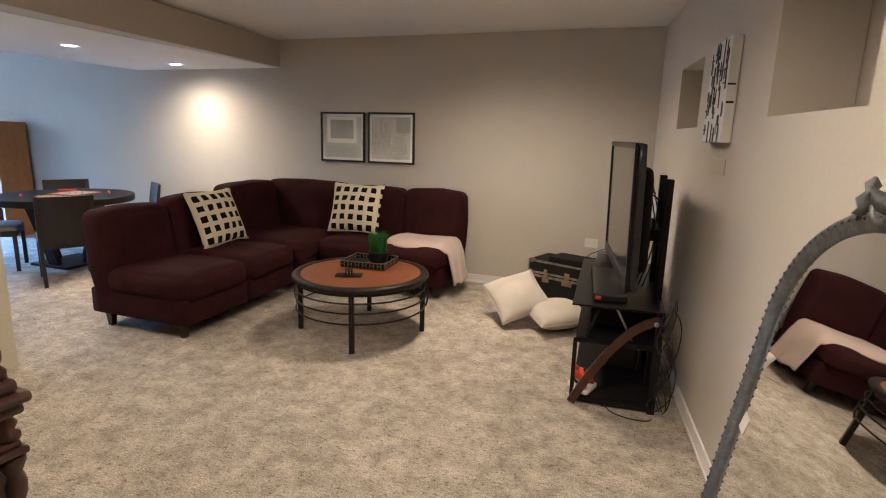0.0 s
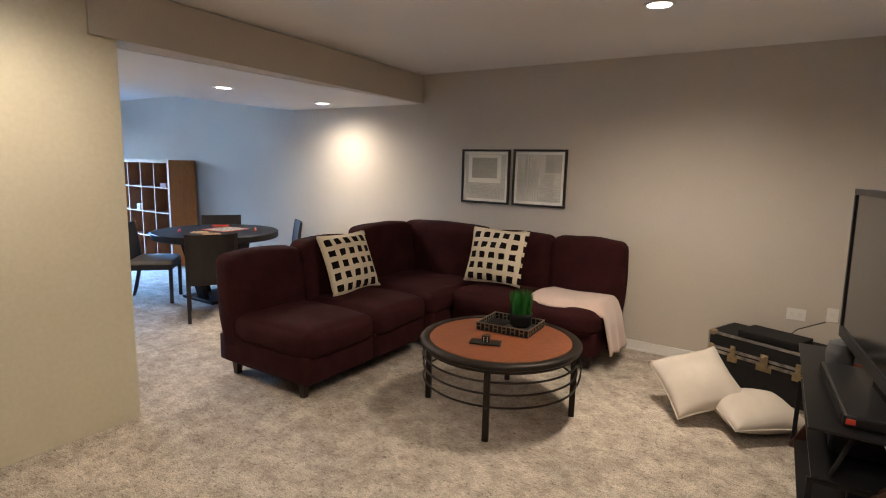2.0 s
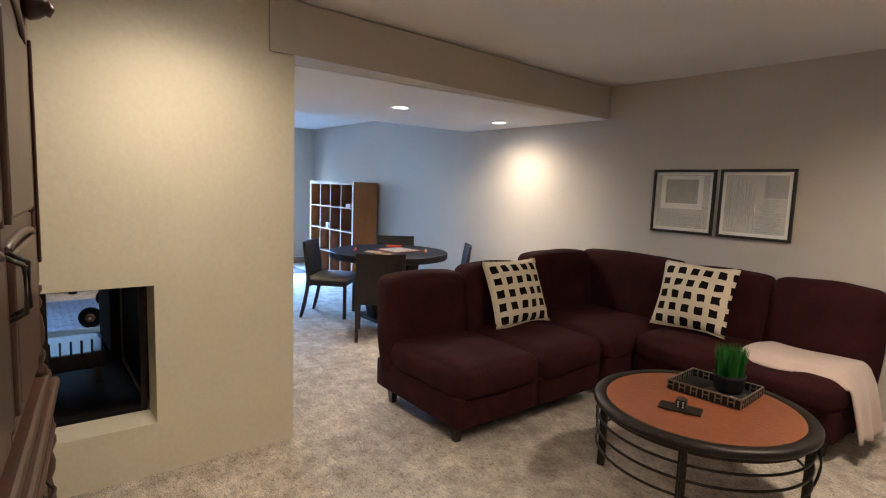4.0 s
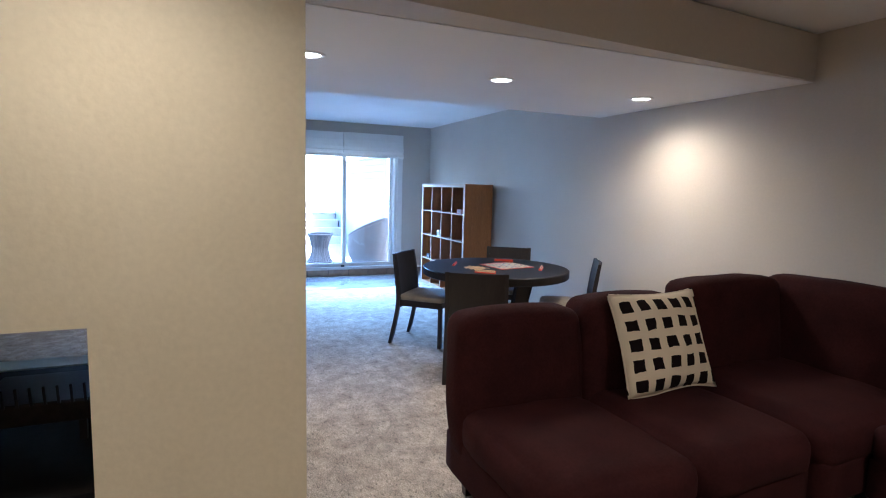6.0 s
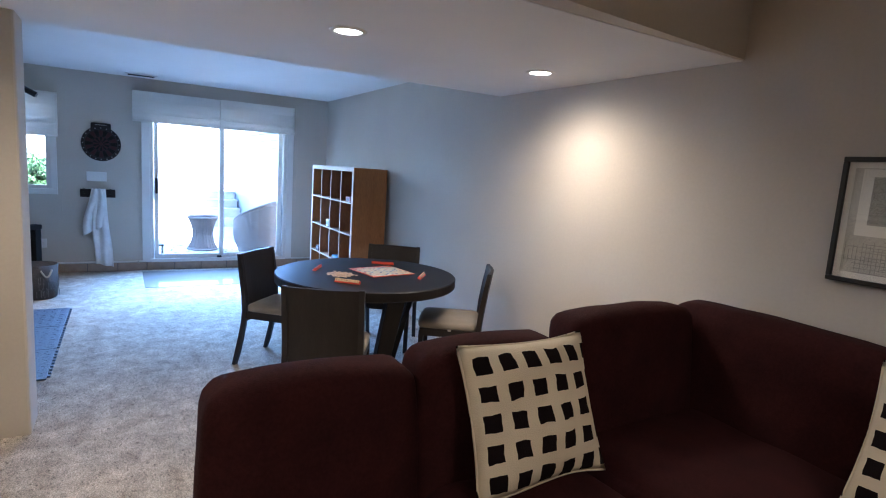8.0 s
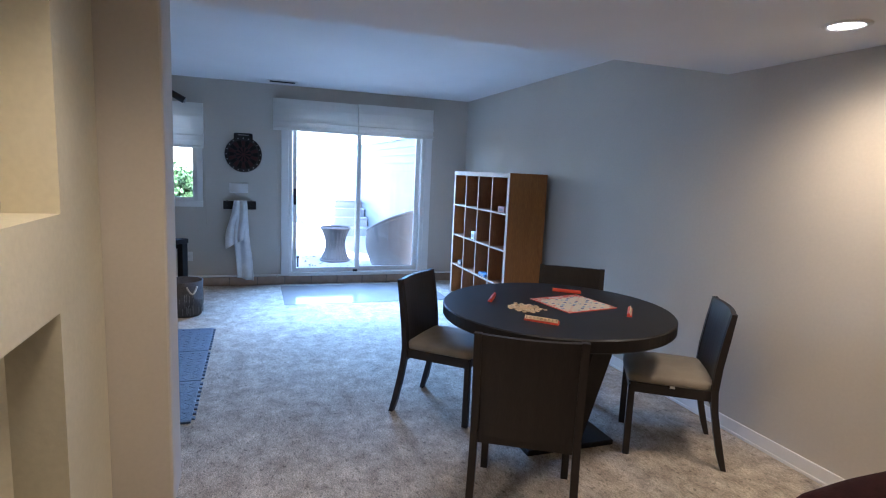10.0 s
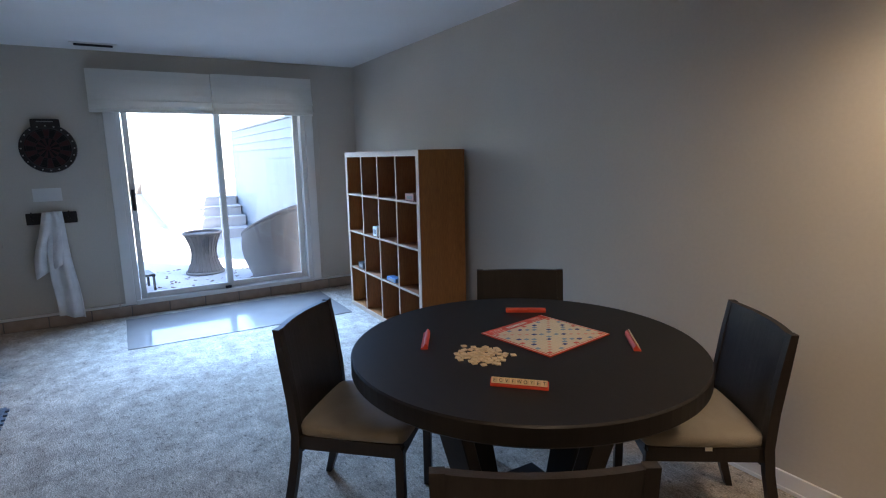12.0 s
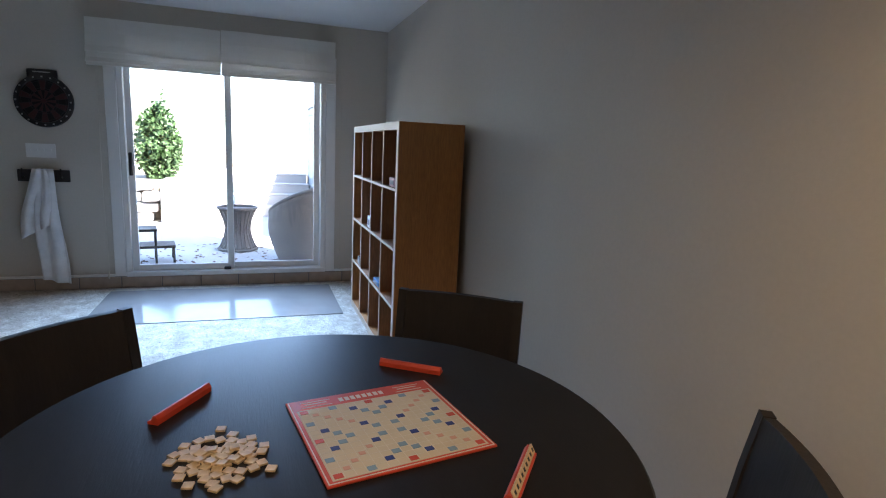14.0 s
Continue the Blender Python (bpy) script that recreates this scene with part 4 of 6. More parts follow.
def cables():
    rnd = random.Random(8)
    t = thing("cable_bundle", "tangle of thin black cables hanging behind the stand", "cables", turned(0.09, -0.01, 0))
    for i in range(6):
        y = 2.84 + rnd.uniform(-0.03, 0.1)
        x0 = 0.30 + rnd.uniform(0, 0.03)
        pts = []
        sway = rnd.uniform(0.02, 0.09)
        for k in range(15):
            f = k / 14
            pts.append((x0 + 0.05 * math.sin(f * 6 + i), y - sway * math.sin(math.pi * f), 0.62 - 0.6 * f + 0.03 * math.sin(f * 9 + i)))
        part("cable", tube(pts, 0.0035, 6), BLACK_PLASTIC, t, smooth=True)
    for i in range(1):
        part("cable", tube([(0.28 - 0.3 * f + 0.03 * math.sin(f * 8 + i), 2.80 - 0.04 * i - 0.05 * math.sin(f * 5 + i), 0.006) for f in [k / 16 for k in range(17)]], 0.0035, 6), BLACK_PLASTIC, t, smooth=True)
    for i in range(3):
        part("cable", tube([(0.13 + 0.02 * i + 0.06 * math.sin(f * 3.1), 3.15 + 0.02 * math.sin(f * 7 + i * 2), 1.25 - 0.6 * f) for f in [k / 14 for k in range(15)]], 0.004, 6), BLACK_PLASTIC, t, smooth=True)


cables()


def trunk():
    t = thing("steamer_trunk", "black steamer trunk with brass corners and latches", "trunk", turned(-0.665, 4.725, -21))
    L, D, H = 0.78, 0.36, 0.39
    part("body", box(0, L, 0, D, 0.0, 0.26, 0.006), BLACK_MATT, t)
    lid = part("lid", box(-0.002, L + 0.002, -0.002, D + 0.002, 0.266, H, 0.008), BLACK_MATT, t)
    for z0, z1 in ((0.0, 0.022), (0.236, 0.258), (0.268, 0.288), (H - 0.018, H + 0.002)):
        b = box(-0.004, L + 0.004, -0.006, -0.001, z0, z1, 0.001)
        box(-0.006, -0.001, 0, D, z0, z1, 0.001, bm=b)
        box(L + 0.001, L + 0.006, 0, D, z0, z1, 0.001, bm=b)
        part("binding", b, NICKEL, t, "dull metal edge binding")
    for x in (0.0, L):
        part("edge_strip", box(x - 0.006, x + 0.006, -0.007, -0.001, 0.0, H, 0.001), STEEL, t)
        for z in (0.012, 0.247, 0.28, H - 0.012):
            part("corner_cap", soft_box(0.05, 0.05, 0.04, 0.012, cuts=3), BRASS, t).location = (x + (0.018 if x == 0 else -0.018), 0.018, z)
    for x, w in ((0.18, 0.035), (0.39, 0.05), (0.60, 0.035)):
        part("latch_plate", box(x - w, x + w, -0.012, -0.006, 0.20, 0.25, 0.003), BRASS, t)
        part("latch", box(x - w * 0.5, x + w * 0.5, -0.02, -0.008, 0.235, 0.32, 0.005), BRASS, lid, "worn brass latch")
        part("latch_knob", moved(lathe([(0.014, 0), (0.014, 0.008), (0.005, 0.012)], 14), pose(x, -0.02, 0.3, 90)), BRASS, lid)
    for i in range(9):
        for z in (0.011, 0.247, 0.278, H - 0.009):
            x = 0.05 + i * (L - 0.1) / 8
            if z == 0.247:
                part("stud", moved(lathe([(0.006, 0), (0.004, 0.004)], 8), pose(x, -0.006, z, 90)), BRASS, t)


trunk()
gadget("set_top_box", "flat black box lying on the trunk", "set-top box", turned(-0.28, 4.685, -21, 0.3925),
       [("body", box(-0.18, 0.2, -0.10, 0.14, 0.004, 0.05, 0.006), BLACK_MATT), ("front_panel", box(-0.17, 0.19, -0.1025, -0.1001, 0.01, 0.04, 0.001), SMOKED_TOP), ("plug_cable", tube([(0.05, 0.14, 0.03), (0.06, 0.24, 0.06), (0.16, 0.42, 0.11)], 0.004, 6), BLACK_PLASTIC)])

FLOORP = "plain cream cotton cushion lying on the carpet"
scatter(in_frame((-0.64, 4.08, 0.215), (0.32, 0.19, 0.11), (0.06, 0.41, 0.25)), CREAM_CLOTH, "plain cream cotton cushion propped on another cushion", 0.44, 0.47, 0.21, 11, "floor_cushion", "floor cushions")
scatter(in_frame((-0.31, 4.06, 0.118), (0.51, 0.40, -0.02), (-0.6, 0.76, 0.14)), CREAM_CLOTH, FLOORP, 0.50, 0.42, 0.21, 17, "floor_cushion", "floor cushions")


def wall_canvas():
    t = thing("canvas_picture", "white canvas with black abstract brush strokes, unframed", "picture", EAST @ pose(2.255, -0.002, 1.71))
    w, h = 0.185, 0.235
    part("canvas", box(-w, w, -0.045, -0.0005, -h, h, 0.004), PAPER, t)
    rnd = random.Random(12)
    g = bmesh.new()
    for i in range(9):
        for k in range(5):
            x = -w + 0.03 + i * 0.038 + rnd.uniform(-0.012, 0.012)
            z = -h + 0.05 + k * 0.092 + rnd.uniform(-0.04, 0.04)
            ww, hh = rnd.uniform(0.005, 0.012), rnd.uniform(0.022, 0.055)
            x, z = max(-w + ww, min(w - ww, x)), max(-h + hh, min(h - hh, z))
            if rnd.random() < 0.8:
                part("brush_stroke", moved(box(-ww, ww, -0.0475, -0.0455, -hh, hh, 0.001), pose(x, 0, z, 0, rnd.uniform(-4, 4), 0)), INK_BLACK, t)
            if rnd.random() < 0.5:
                part("brush_stroke", box(max(-w, x - rnd.uniform(0.01, 0.04)), min(w, x + rnd.uniform(0.01, 0.03)), -0.0469, -0.0455, z - 0.004, z + 0.003), INK_BLACK, t)
            if rnd.random() < 0.25:
                box(x - 0.012, min(w, x + 0.02), -0.0462, -0.0455, z - 0.03, z + 0.02, bm=g)
    tagged(part("wash", g, INK, t, "thin grey wash"), kind="stuff")
    e = box(w - 0.0005, w + 0.001, -0.042, -0.01, -0.06, -0.05)
    box(w - 0.0005, w + 0.001, -0.044, -0.01, 0.02, 0.028, bm=e)
    part("edge_strokes", e, INK_BLACK, t)


wall_canvas()
ap = thing("access_panel", "beige painted access panel below the canvas", "access panel", EAST @ pose(2.25, -0.0005, 1.40))
part("cover", box(-0.15, 0.15, -0.005, 0, -0.075, 0.0, 0.002), WALL, ap)


# ---- leaning mirror ----
def leaning_mirror():
    m = in_frame((0.435, 1.655, 0.0), (0.0975, -0.995, 0), (0.158, 0.0155, 0.987))
    t = thing("floor_mirror", "tall arched floor mirror in an ornate pewter frame", "mirror", m)
    W, H, R = 1.14, 1.36, 0.44

    def outline(off, n=16):
        pts = [(off, 0.0 + off)]
        w, h, r = W - 2 * off, H - off, R - off * 0.6
        for i in range(n + 1):
            a = math.pi - (math.pi / 2) * i / n
            pts.append((off + r + r * math.cos(a), h - r * 0.86 + r * 0.86 * math.sin(a)))
        for i in range(n + 1):
            a = math.pi / 2 - (math.pi / 2) * i / n
            pts.append((off + w - r + r * math.cos(a), h - r * 0.86 + r * 0.86 * math.sin(a)))
        pts.append((off + w, off))
        return pts

    b = bmesh.new()
    b.faces.new([b.verts.new((x, -0.012, z)) for x, z in outline(0.044)])
    ext = bmesh.ops.extrude_face_region(b, geom=b.faces[:])
    for v in [g for g in ext["geom"] if isinstance(g, bmesh.types.BMVert)]:
        v.co.y += 0.006
    part("glass", b, MIRROR, t, "silvered mirror glass")
    fr = bmesh.new()
    offs = [(0.0, 0.0), (0.0, -0.018), (0.008, -0.030), (0.02, -0.034), (0.032, -0.024), (0.042, -0.020), (0.048, -0.012), (0.048, 0.0)]
    rings = [[fr.verts.new((x, y, z)) for x, z in outline(o)] for o, y in offs]
    nn = len(rings[0])
    for a, c in zip(rings, rings[1:] + rings[:1]):
        for i in range(nn):
            fr.faces.new((a[i], a[(i + 1) % nn], c[(i + 1) % nn], c[i]))
    part("frame", fr, PEWTER, t, smooth=True)
    beads = bmesh.new()
    o = outline(0.019, 22)
    pts = []
    for a, c in zip(o, o[1:]):
        d_ = math.hypot(c[0] - a[0], c[1] - a[1])
        k = max(1, int(d_ / 0.03))
        pts += [(a[0] + (c[0] - a[0]) * i / k, a[1] + (c[1] - a[1]) * i / k) for i in range(k)]
    for x, z in pts:
        s = bmesh.new()
        bmesh.ops.create_icosphere(s, subdivisions=1, radius=0.0062)
        join(beads, moved(s, pose(x, -0.0335, z) @ Matrix.Diagonal((1, 0.8, 1, 1))))
    tagged(part("beading", beads, PEWTER, t, "raised pewter beading", smooth=True), kind="stuff")
    cx, cz = W / 2, H - 0.01
    for i in range(9):
        a = radians(-78 + i * 19.5)
        d_ = Vector((math.sin(a), 0, math.cos(a)))
        p0 = Vector((cx, -0.03, cz + 0.02)) + d_ * 0.03
        L = 0.20 if abs(i - 4) < 3 else 0.15
        leaf = bmesh.new()
        n = 7
        side = Vector((d_.z, 0, -d_.x))
        rows = []
        for k in range(n + 1):
            f = k / n
            wd = 0.021 * (math.sin(math.pi * (0.16 + 0.84 * f))) ** 1.0 + 0.0012
            p = p0 + d_ * L * f + Vector((0, -0.035 * math.sin(f * 2.2), 0)) + side * 0.02 * math.sin(f * 3) * (1 if i % 2 else -1)
            rows.append([leaf.verts.new(p + side * wd), leaf.verts.new(p + Vector((0, -0.006, 0))), leaf.verts.new(p - side * wd), leaf.verts.new(p + Vector((0, 0.002, 0)))])
        for r, s in zip(rows, rows[1:]):
            for k in range(4):
                leaf.faces.new((r[k], r[(k + 1) % 4], s[(k + 1) % 4], s[k]))
        leaf.faces.new(rows[0]), leaf.faces.new(rows[-1][::-1])
        part("crest_leaf", leaf, PEWTER, t, "carved pewter leaf", smooth=True)
    part("crest_boss", soft_box(0.085, 0.05, 0.07, 0.022, cuts=6, wobble=0.016), BRASS, t, "tarnished gold boss", smooth=True).location = (cx, -0.04, cz + 0.02)
    for s in (-1, 1):
        sc = tube([(cx + s * (0.09 + 0.10 * f + 0.03 * math.cos(f * 9)), -0.035, cz + 0.03 - 0.035 * f + 0.03 * math.sin(f * 9)) for f in [k / 18 for k in range(19)]], 0.011, 8, taper=0.005)
        part("scroll", sc, PEWTER, t, smooth=True)
        fin = lathe([(0.022, 0), (0.014, 0.015), (0.024, 0.035), (0.010, 0.055), (0.017, 0.072), (0.003, 0.09)], 14)
        part("finial", moved(fin, pose(cx + s * 0.235, -0.03, H - 0.025)), PEWTER, t, smooth=True)
    part("paper_tag", moved(box(-0.022, 0.022, -0.0135, -0.0125, -0.03, 0.03), pose(0.085, 0, 0.66, 0, 14, 0)), PAPER, t, "small white paper tag")
    part("backing", box(0.02, W - 0.02, 0.001, 0.02, 0.01, H - 0.3), BLACK_MATT, t)


leaning_mirror()


# ---- carved armoire ----
def armoire():
    t = thing("armoire", "tall carved mahogany armoire with arched panel doors", "armoire", turned(-2.63, 0.197, -6))
    W, D = 1.28, 0.64
    part("base", box(-0.02, W + 0.02, 0.0, D + 0.02, 0.0, 0.10, 0.015), MAHOGANY, t)
    part("lower_body", box(0.0, W, 0.0, D, 0.10, 0.78, 0.006), MAHOGANY, t)
    md = box(-0.045, W + 0.045, -0.0, D + 0.05, 0.785, 0.815, 0.012)
    box(-0.025, W + 0.025, -0.0, D + 0.03, 0.815, 0.85, 0.012, bm=md)
    box(-0.03, W + 0.03, -0.0, D + 0.035, 0.755, 0.783, 0.010, bm=md)
    part("waist_moulding", md, MAHOGANY, t)
    part("upper_body", box(0.02, W - 0.02, 0.0, D - 0.02, 0.85, 2.02, 0.006), MAHOGANY, t)
    part("side_panel", box(W - 0.02, W - 0.012, 0.07, D - 0.09, 0.92, 1.95, 0.003), MAHOGANY, t)
    part("side_panel", box(W, W + 0.008, 0.07, D - 0.07, 0.16, 0.72, 0.003), MAHOGANY, t)
    co = box(-0.03, W + 0.03, 0, D + 0.03, 2.02, 2.06, 0.012)
    box(-0.06, W + 0.06, 0, D + 0.06, 2.06, 2.11, 0.018, bm=co)
    box(-0.09, W + 0.09, 0, D + 0.09, 2.11, 2.15, 0.012, bm=co)
    part("cornice", co, MAHOGANY, t)
    lm = box(-0.03, W + 0.03, -0.0, D + 0.035, 0.645, 0.665, 0.008)
    box(-0.02, W + 0.02, -0.0, D + 0.022, 0.665, 0.685, 0.008, bm=lm)
    part("drawer_moulding", lm, MAHOGANY, t)
    low = [(0.034, 0), (0.036, 0.03), (0.024, 0.05), (0.030, 0.07), (0.020, 0.10), (0.027, 0.16), (0.033, 0.23), (0.026, 0.32), (0.018, 0.37), (0.028, 0.40), (0.030, 0.43), (0.022, 0.46), (0.034, 0.49), (0.034, 0.51)]
    short = [(0.030, 0), (0.030, 0.012), (0.018, 0.022), (0.026, 0.042), (0.016, 0.06), (0.027, 0.075), (0.027, 0.082)]
    upper = [(0.030, 0), (0.030, 0.02), (0.018, 0.035), (0.024, 0.05), (0.025, 0.07), (0.016, 0.085), (0.023, 0.10), (0.026, 0.14), (0.022, 0.18), (0.014, 0.205), (0.022, 0.22), (0.022, 0.235), (0.015, 0.25), (0.024, 0.265), (0.024, 0.28)]
    for x in (0.03, W - 0.012):
        s_ = 1 if x > 1 else -1
        part("turned_column", moved(lathe(low, 20), pose(x, D + 0.004, 0.13)), MAHOGANY, t, smooth=True)
        part("turned_column", moved(lathe(short, 20), pose(x, D + 0.004, 0.686)), MAHOGANY, t, smooth=True)
        part("turned_column", moved(lathe(upper, 20), pose(x - s_ * 0.008, D - 0.004, 0.85)), MAHOGANY, t, smooth=True)
        part("pilaster", box(x - 0.034, x + 0.012 if s_ > 0 else x + 0.034, D - 0.075, D + 0.012, 1.13, 1.93, 0.010), MAHOGANY, t)
        part("pilaster_bead", box(x - 0.012, x + 0.004, D + 0.012, D + 0.022, 1.2, 1.86, 0.005), MAHOGANY, t)
        for z, r in ((1.955, 0.04), (2.085, 0.036)):
            kb = lathe([(0.004, -0.03), (r * 0.75, -0.028), (r, -0.008), (r * 0.85, 0.012), (r * 0.5, 0.03), (r * 0.62, 0.04), (0.004, 0.052)], 16)
            part("carved_boss", moved(kb, pose(x, D + (0.03 if z < 2 else 0.075), z, -90)), MAHOGANY, t, "carved corner boss", smooth=True)
    for k, (x0, x1) in enumerate(((0.06, W / 2 - 0.004), (W / 2 + 0.004, W - 0.06))):
        d = part("door", box(x0, x1, D - 0.018, D + 0.004, 0.88, 1.99, 0.004), MAHOGANY, t)
        for z0, z1, arch in ((0.94, 1.30, False), (1.37, 1.83, True)):
            b = box(x0 + 0.06, x1 - 0.06, D + 0.004, D + 0.018, z0, z1, 0.010)
            part("raised_panel", b, MAHOGANY, d)
            mo = tube([(x0 + 0.05, D + 0.006, z0 - 0.01), (x0 + 0.05, D + 0.006, z1), *([((x0 + x1) / 2 - (x1 - x0 - 0.1) / 2 * math.cos(math.pi * i / 12), D + 0.006, z1 + (0.09 if arch else 0.02) * math.sin(math.pi * i / 12)) for i in range(13)]), (x1 - 0.05, D + 0.006, z1), (x1 - 0.05, D + 0.006, z0 - 0.01)], 0.012, 8)
            part("panel_moulding", mo, MAHOGANY, d, smooth=True)
        hx = x1 - 0.03 if k == 0 else x0 + 0.03
        part("handle", tube([(hx, D + 0.01, 1.30), (hx, D + 0.045, 1.28), (hx, D + 0.045, 1.18), (hx, D + 0.01, 1.16)], 0.006, 8), IRON, d, "dark bail handle", smooth=True)
    for z0, z1 in ((0.14, 0.43), (0.45, 0.74)):
        d = part("drawer", box(0.06, W - 0.06, D - 0.01, D + 0.012, z0, z1, 0.008), MAHOGANY, t)
        for x in (0.3, W - 0.3):
            part("handle", tube([(x - 0.05, D + 0.012, (z0 + z1) / 2 + 0.02), (x - 0.04, D + 0.045, (z0 + z1) / 2 - 0.02), (x + 0.04, D + 0.045, (z0 + z1) / 2 - 0.02), (x + 0.05, D + 0.012, (z0 + z1) / 2 + 0.02)], 0.006, 8), IRON, d, "dark bail handle", smooth=True)


armoire()


# ---- fireplace inside ----
fb = thing("firebox", "soot-black see-through firebox with iron door frames", "firebox")
part("floor_plate", box(-5.28, -3.60, 0.36, 1.298, 0.20, 0.262), BLACK_MATT, fb)
part("roof_plate", box(-5.28, -3.55, 0.36, 1.6, 0.99, 1.04), BLACK_MATT, fb)
part("side_plate", box(-5.28, -3.55, 0.36, 0.40, 0.262, 0.99), BLACK_MATT, fb)
part("corner_plate", box(-4.56, -4.50, 1.24, 1.298, 0.262, 0.99), BLACK_MATT, fb)
part("rear_plate", box(-5.28, -4.56, 1.255, 1.297, 0.262, 0.99), BLACK_MATT, fb)
for y0, y1 in ((0.43, 0.46), (0.86, 0.885), (1.265, 1.295)):
    part("door_stile", box(-3.585, -3.56, y0, y1, 0.265, 0.955, 0.003), IRON, fb)
part("door_rail", box(-3.585, -3.56, 0.46, 1.265, 0.915, 0.95, 0.003), IRON, fb)
part("door_stile", box(-3.80, -3.76, 1.32, 1.36, 0.285, 0.99, 0.003), IRON, fb)
part("mesh_screen", box(-4.50, -3.62, 1.31, 1.316, 0.285, 0.97), BLACK_MATT, fb, "folded black mesh screen")
# flat black panel closes the recess a little behind its face
part("recess_panel", box(-4.655, -3.60, 1.47, 1.478, 0.284, 1.03), BLACK_MATT, fb, "flat black panel set in the recess")
gr = thing("fire_grate", "black iron fire basket standing in the firebox", "fire grate", turned(-4.3, 0.95, 0, 0.263))
part("bed", box(-0.22, 0.22, -0.22, 0.22, 0.10, 0.2, 0.01), IRON, gr)
for i in range(9):
    part("bar", bar((0.22, -0.2 + i * 0.05, 0.19), (0.24, -0.2 + i * 0.05, 0.28), 0.012, 0.012), IRON, gr)
for x in (-0.18, 0.18):
    for y in (-0.18, 0.18):
        part("leg", box(x - 0.015, x + 0.015, y - 0.015, y + 0.015, 0, 0.10), IRON, gr)

mp = thing("framed_print", "black-and-silver framed ornamental print standing on the mantel", "picture", in_frame((-4.18, 1.715, 1.66), (-1, 0.0, 0), (0, -0.09, 1)))
f = box(-0.26, 0.26, -0.012, 0.012, -0.36, -0.33, 0.003)
box(-0.26, 0.26, -0.012, 0.012, 0.33, 0.36, 0.003, bm=f)
box(-0.26, -0.23, -0.012, 0.012, -0.33, 0.33, 0.003, bm=f)
box(0.23, 0.26, -0.012, 0.012, -0.33, 0.33, 0.003, bm=f)
part("frame", f, PEWTER, mp)
part("mat_board", box(-0.23, 0.23, -0.008, 0.004, -0.33, 0.33), PAPER, mp)
orn = bmesh.new()
for z in (-0.22, -0.11, 0.0, 0.11, 0.22):
    for x in (-0.1, 0.0, 0.1):
        tube([(x + 0.042 * math.cos(a * 0.3927), -0.0095, z + 0.046 * math.sin(a * 0.3927)) for a in range(16)], 0.005, 5, bm=orn, loop=True)
        tube([(x + 0.02 * math.cos(a * 0.785), -0.0095, z + 0.022 * math.sin(a * 0.785)) for a in range(8)], 0.004, 5, bm=orn, loop=True)
for x in (-0.165, 0.155):
    box(x, x + 0.01, -0.0105, -0.0082, -0.29, 0.29, bm=orn)
for z in (-0.29, 0.28):
    box(-0.165, 0.165, -0.0105, -0.0082, z, z + 0.01, bm=orn)
part("ornament", orn, INK_BLACK, mp, "dark interlaced ornament")


# ---- dining corner ----
SEAT = material("taupe_seat_cloth", (0.30, 0.265, 0.215), 0.9, second=(0.24, 0.21, 0.17), scale=9, bump=0.3, bump_scale=260, sheen=0.2, spec=0.2)


def dining_table(x, y):
    t = thing("dining_table", "round black-brown dining table on slanted plank legs", "dining table", turned(x, y, 0))
    H, R = 0.748, 0.65
    part("tabletop", lathe([(0.001, H - 0.068), (R - 0.008, H - 0.068), (R, H - 0.06), (R, H - 0.006), (R - 0.006, H), (0.001, H)], 96), TABLE_BLACK, t)
    for k in range(4):
        b = bmesh.new()
        w0, w1, th = 0.075, 0.06, 0.025
        r0, r1 = 0.21, 0.40
        lo = [b.verts.new(p) for p in ((r0 - th, -w1, 0.03), (r0 + th, -w1, 0.03), (r0 + th, w1, 0.03), (r0 - th, w1, 0.03))]
        hi = [b.verts.new(p) for p in ((r1 - th, -w0, H - 0.069), (r1 + th, -w0, H - 0.069), (r1 + th, w0, H - 0.069), (r1 - th, w0, H - 0.069))]
        for i in range(4):
            b.faces.new((lo[i], lo[(i + 1) % 4], hi[(i + 1) % 4], hi[i]))
        b.faces.new(lo[::-1]), b.faces.new(hi)
        bmesh.ops.bevel(b, geom=b.edges[:], offset=0.004, segments=1, affect="EDGES")
        part("leg", moved(b, turned(0, 0, 8 + 90 * k)), TABLE_BLACK, t)
    part("floor_plate", box(-0.27, 0.27, -0.27, 0.27, 0.0, 0.03, 0.006), TABLE_BLACK, t)


TX, TY, TZ = -5.555, 4.03, 0.748
dining_table(TX, TY)


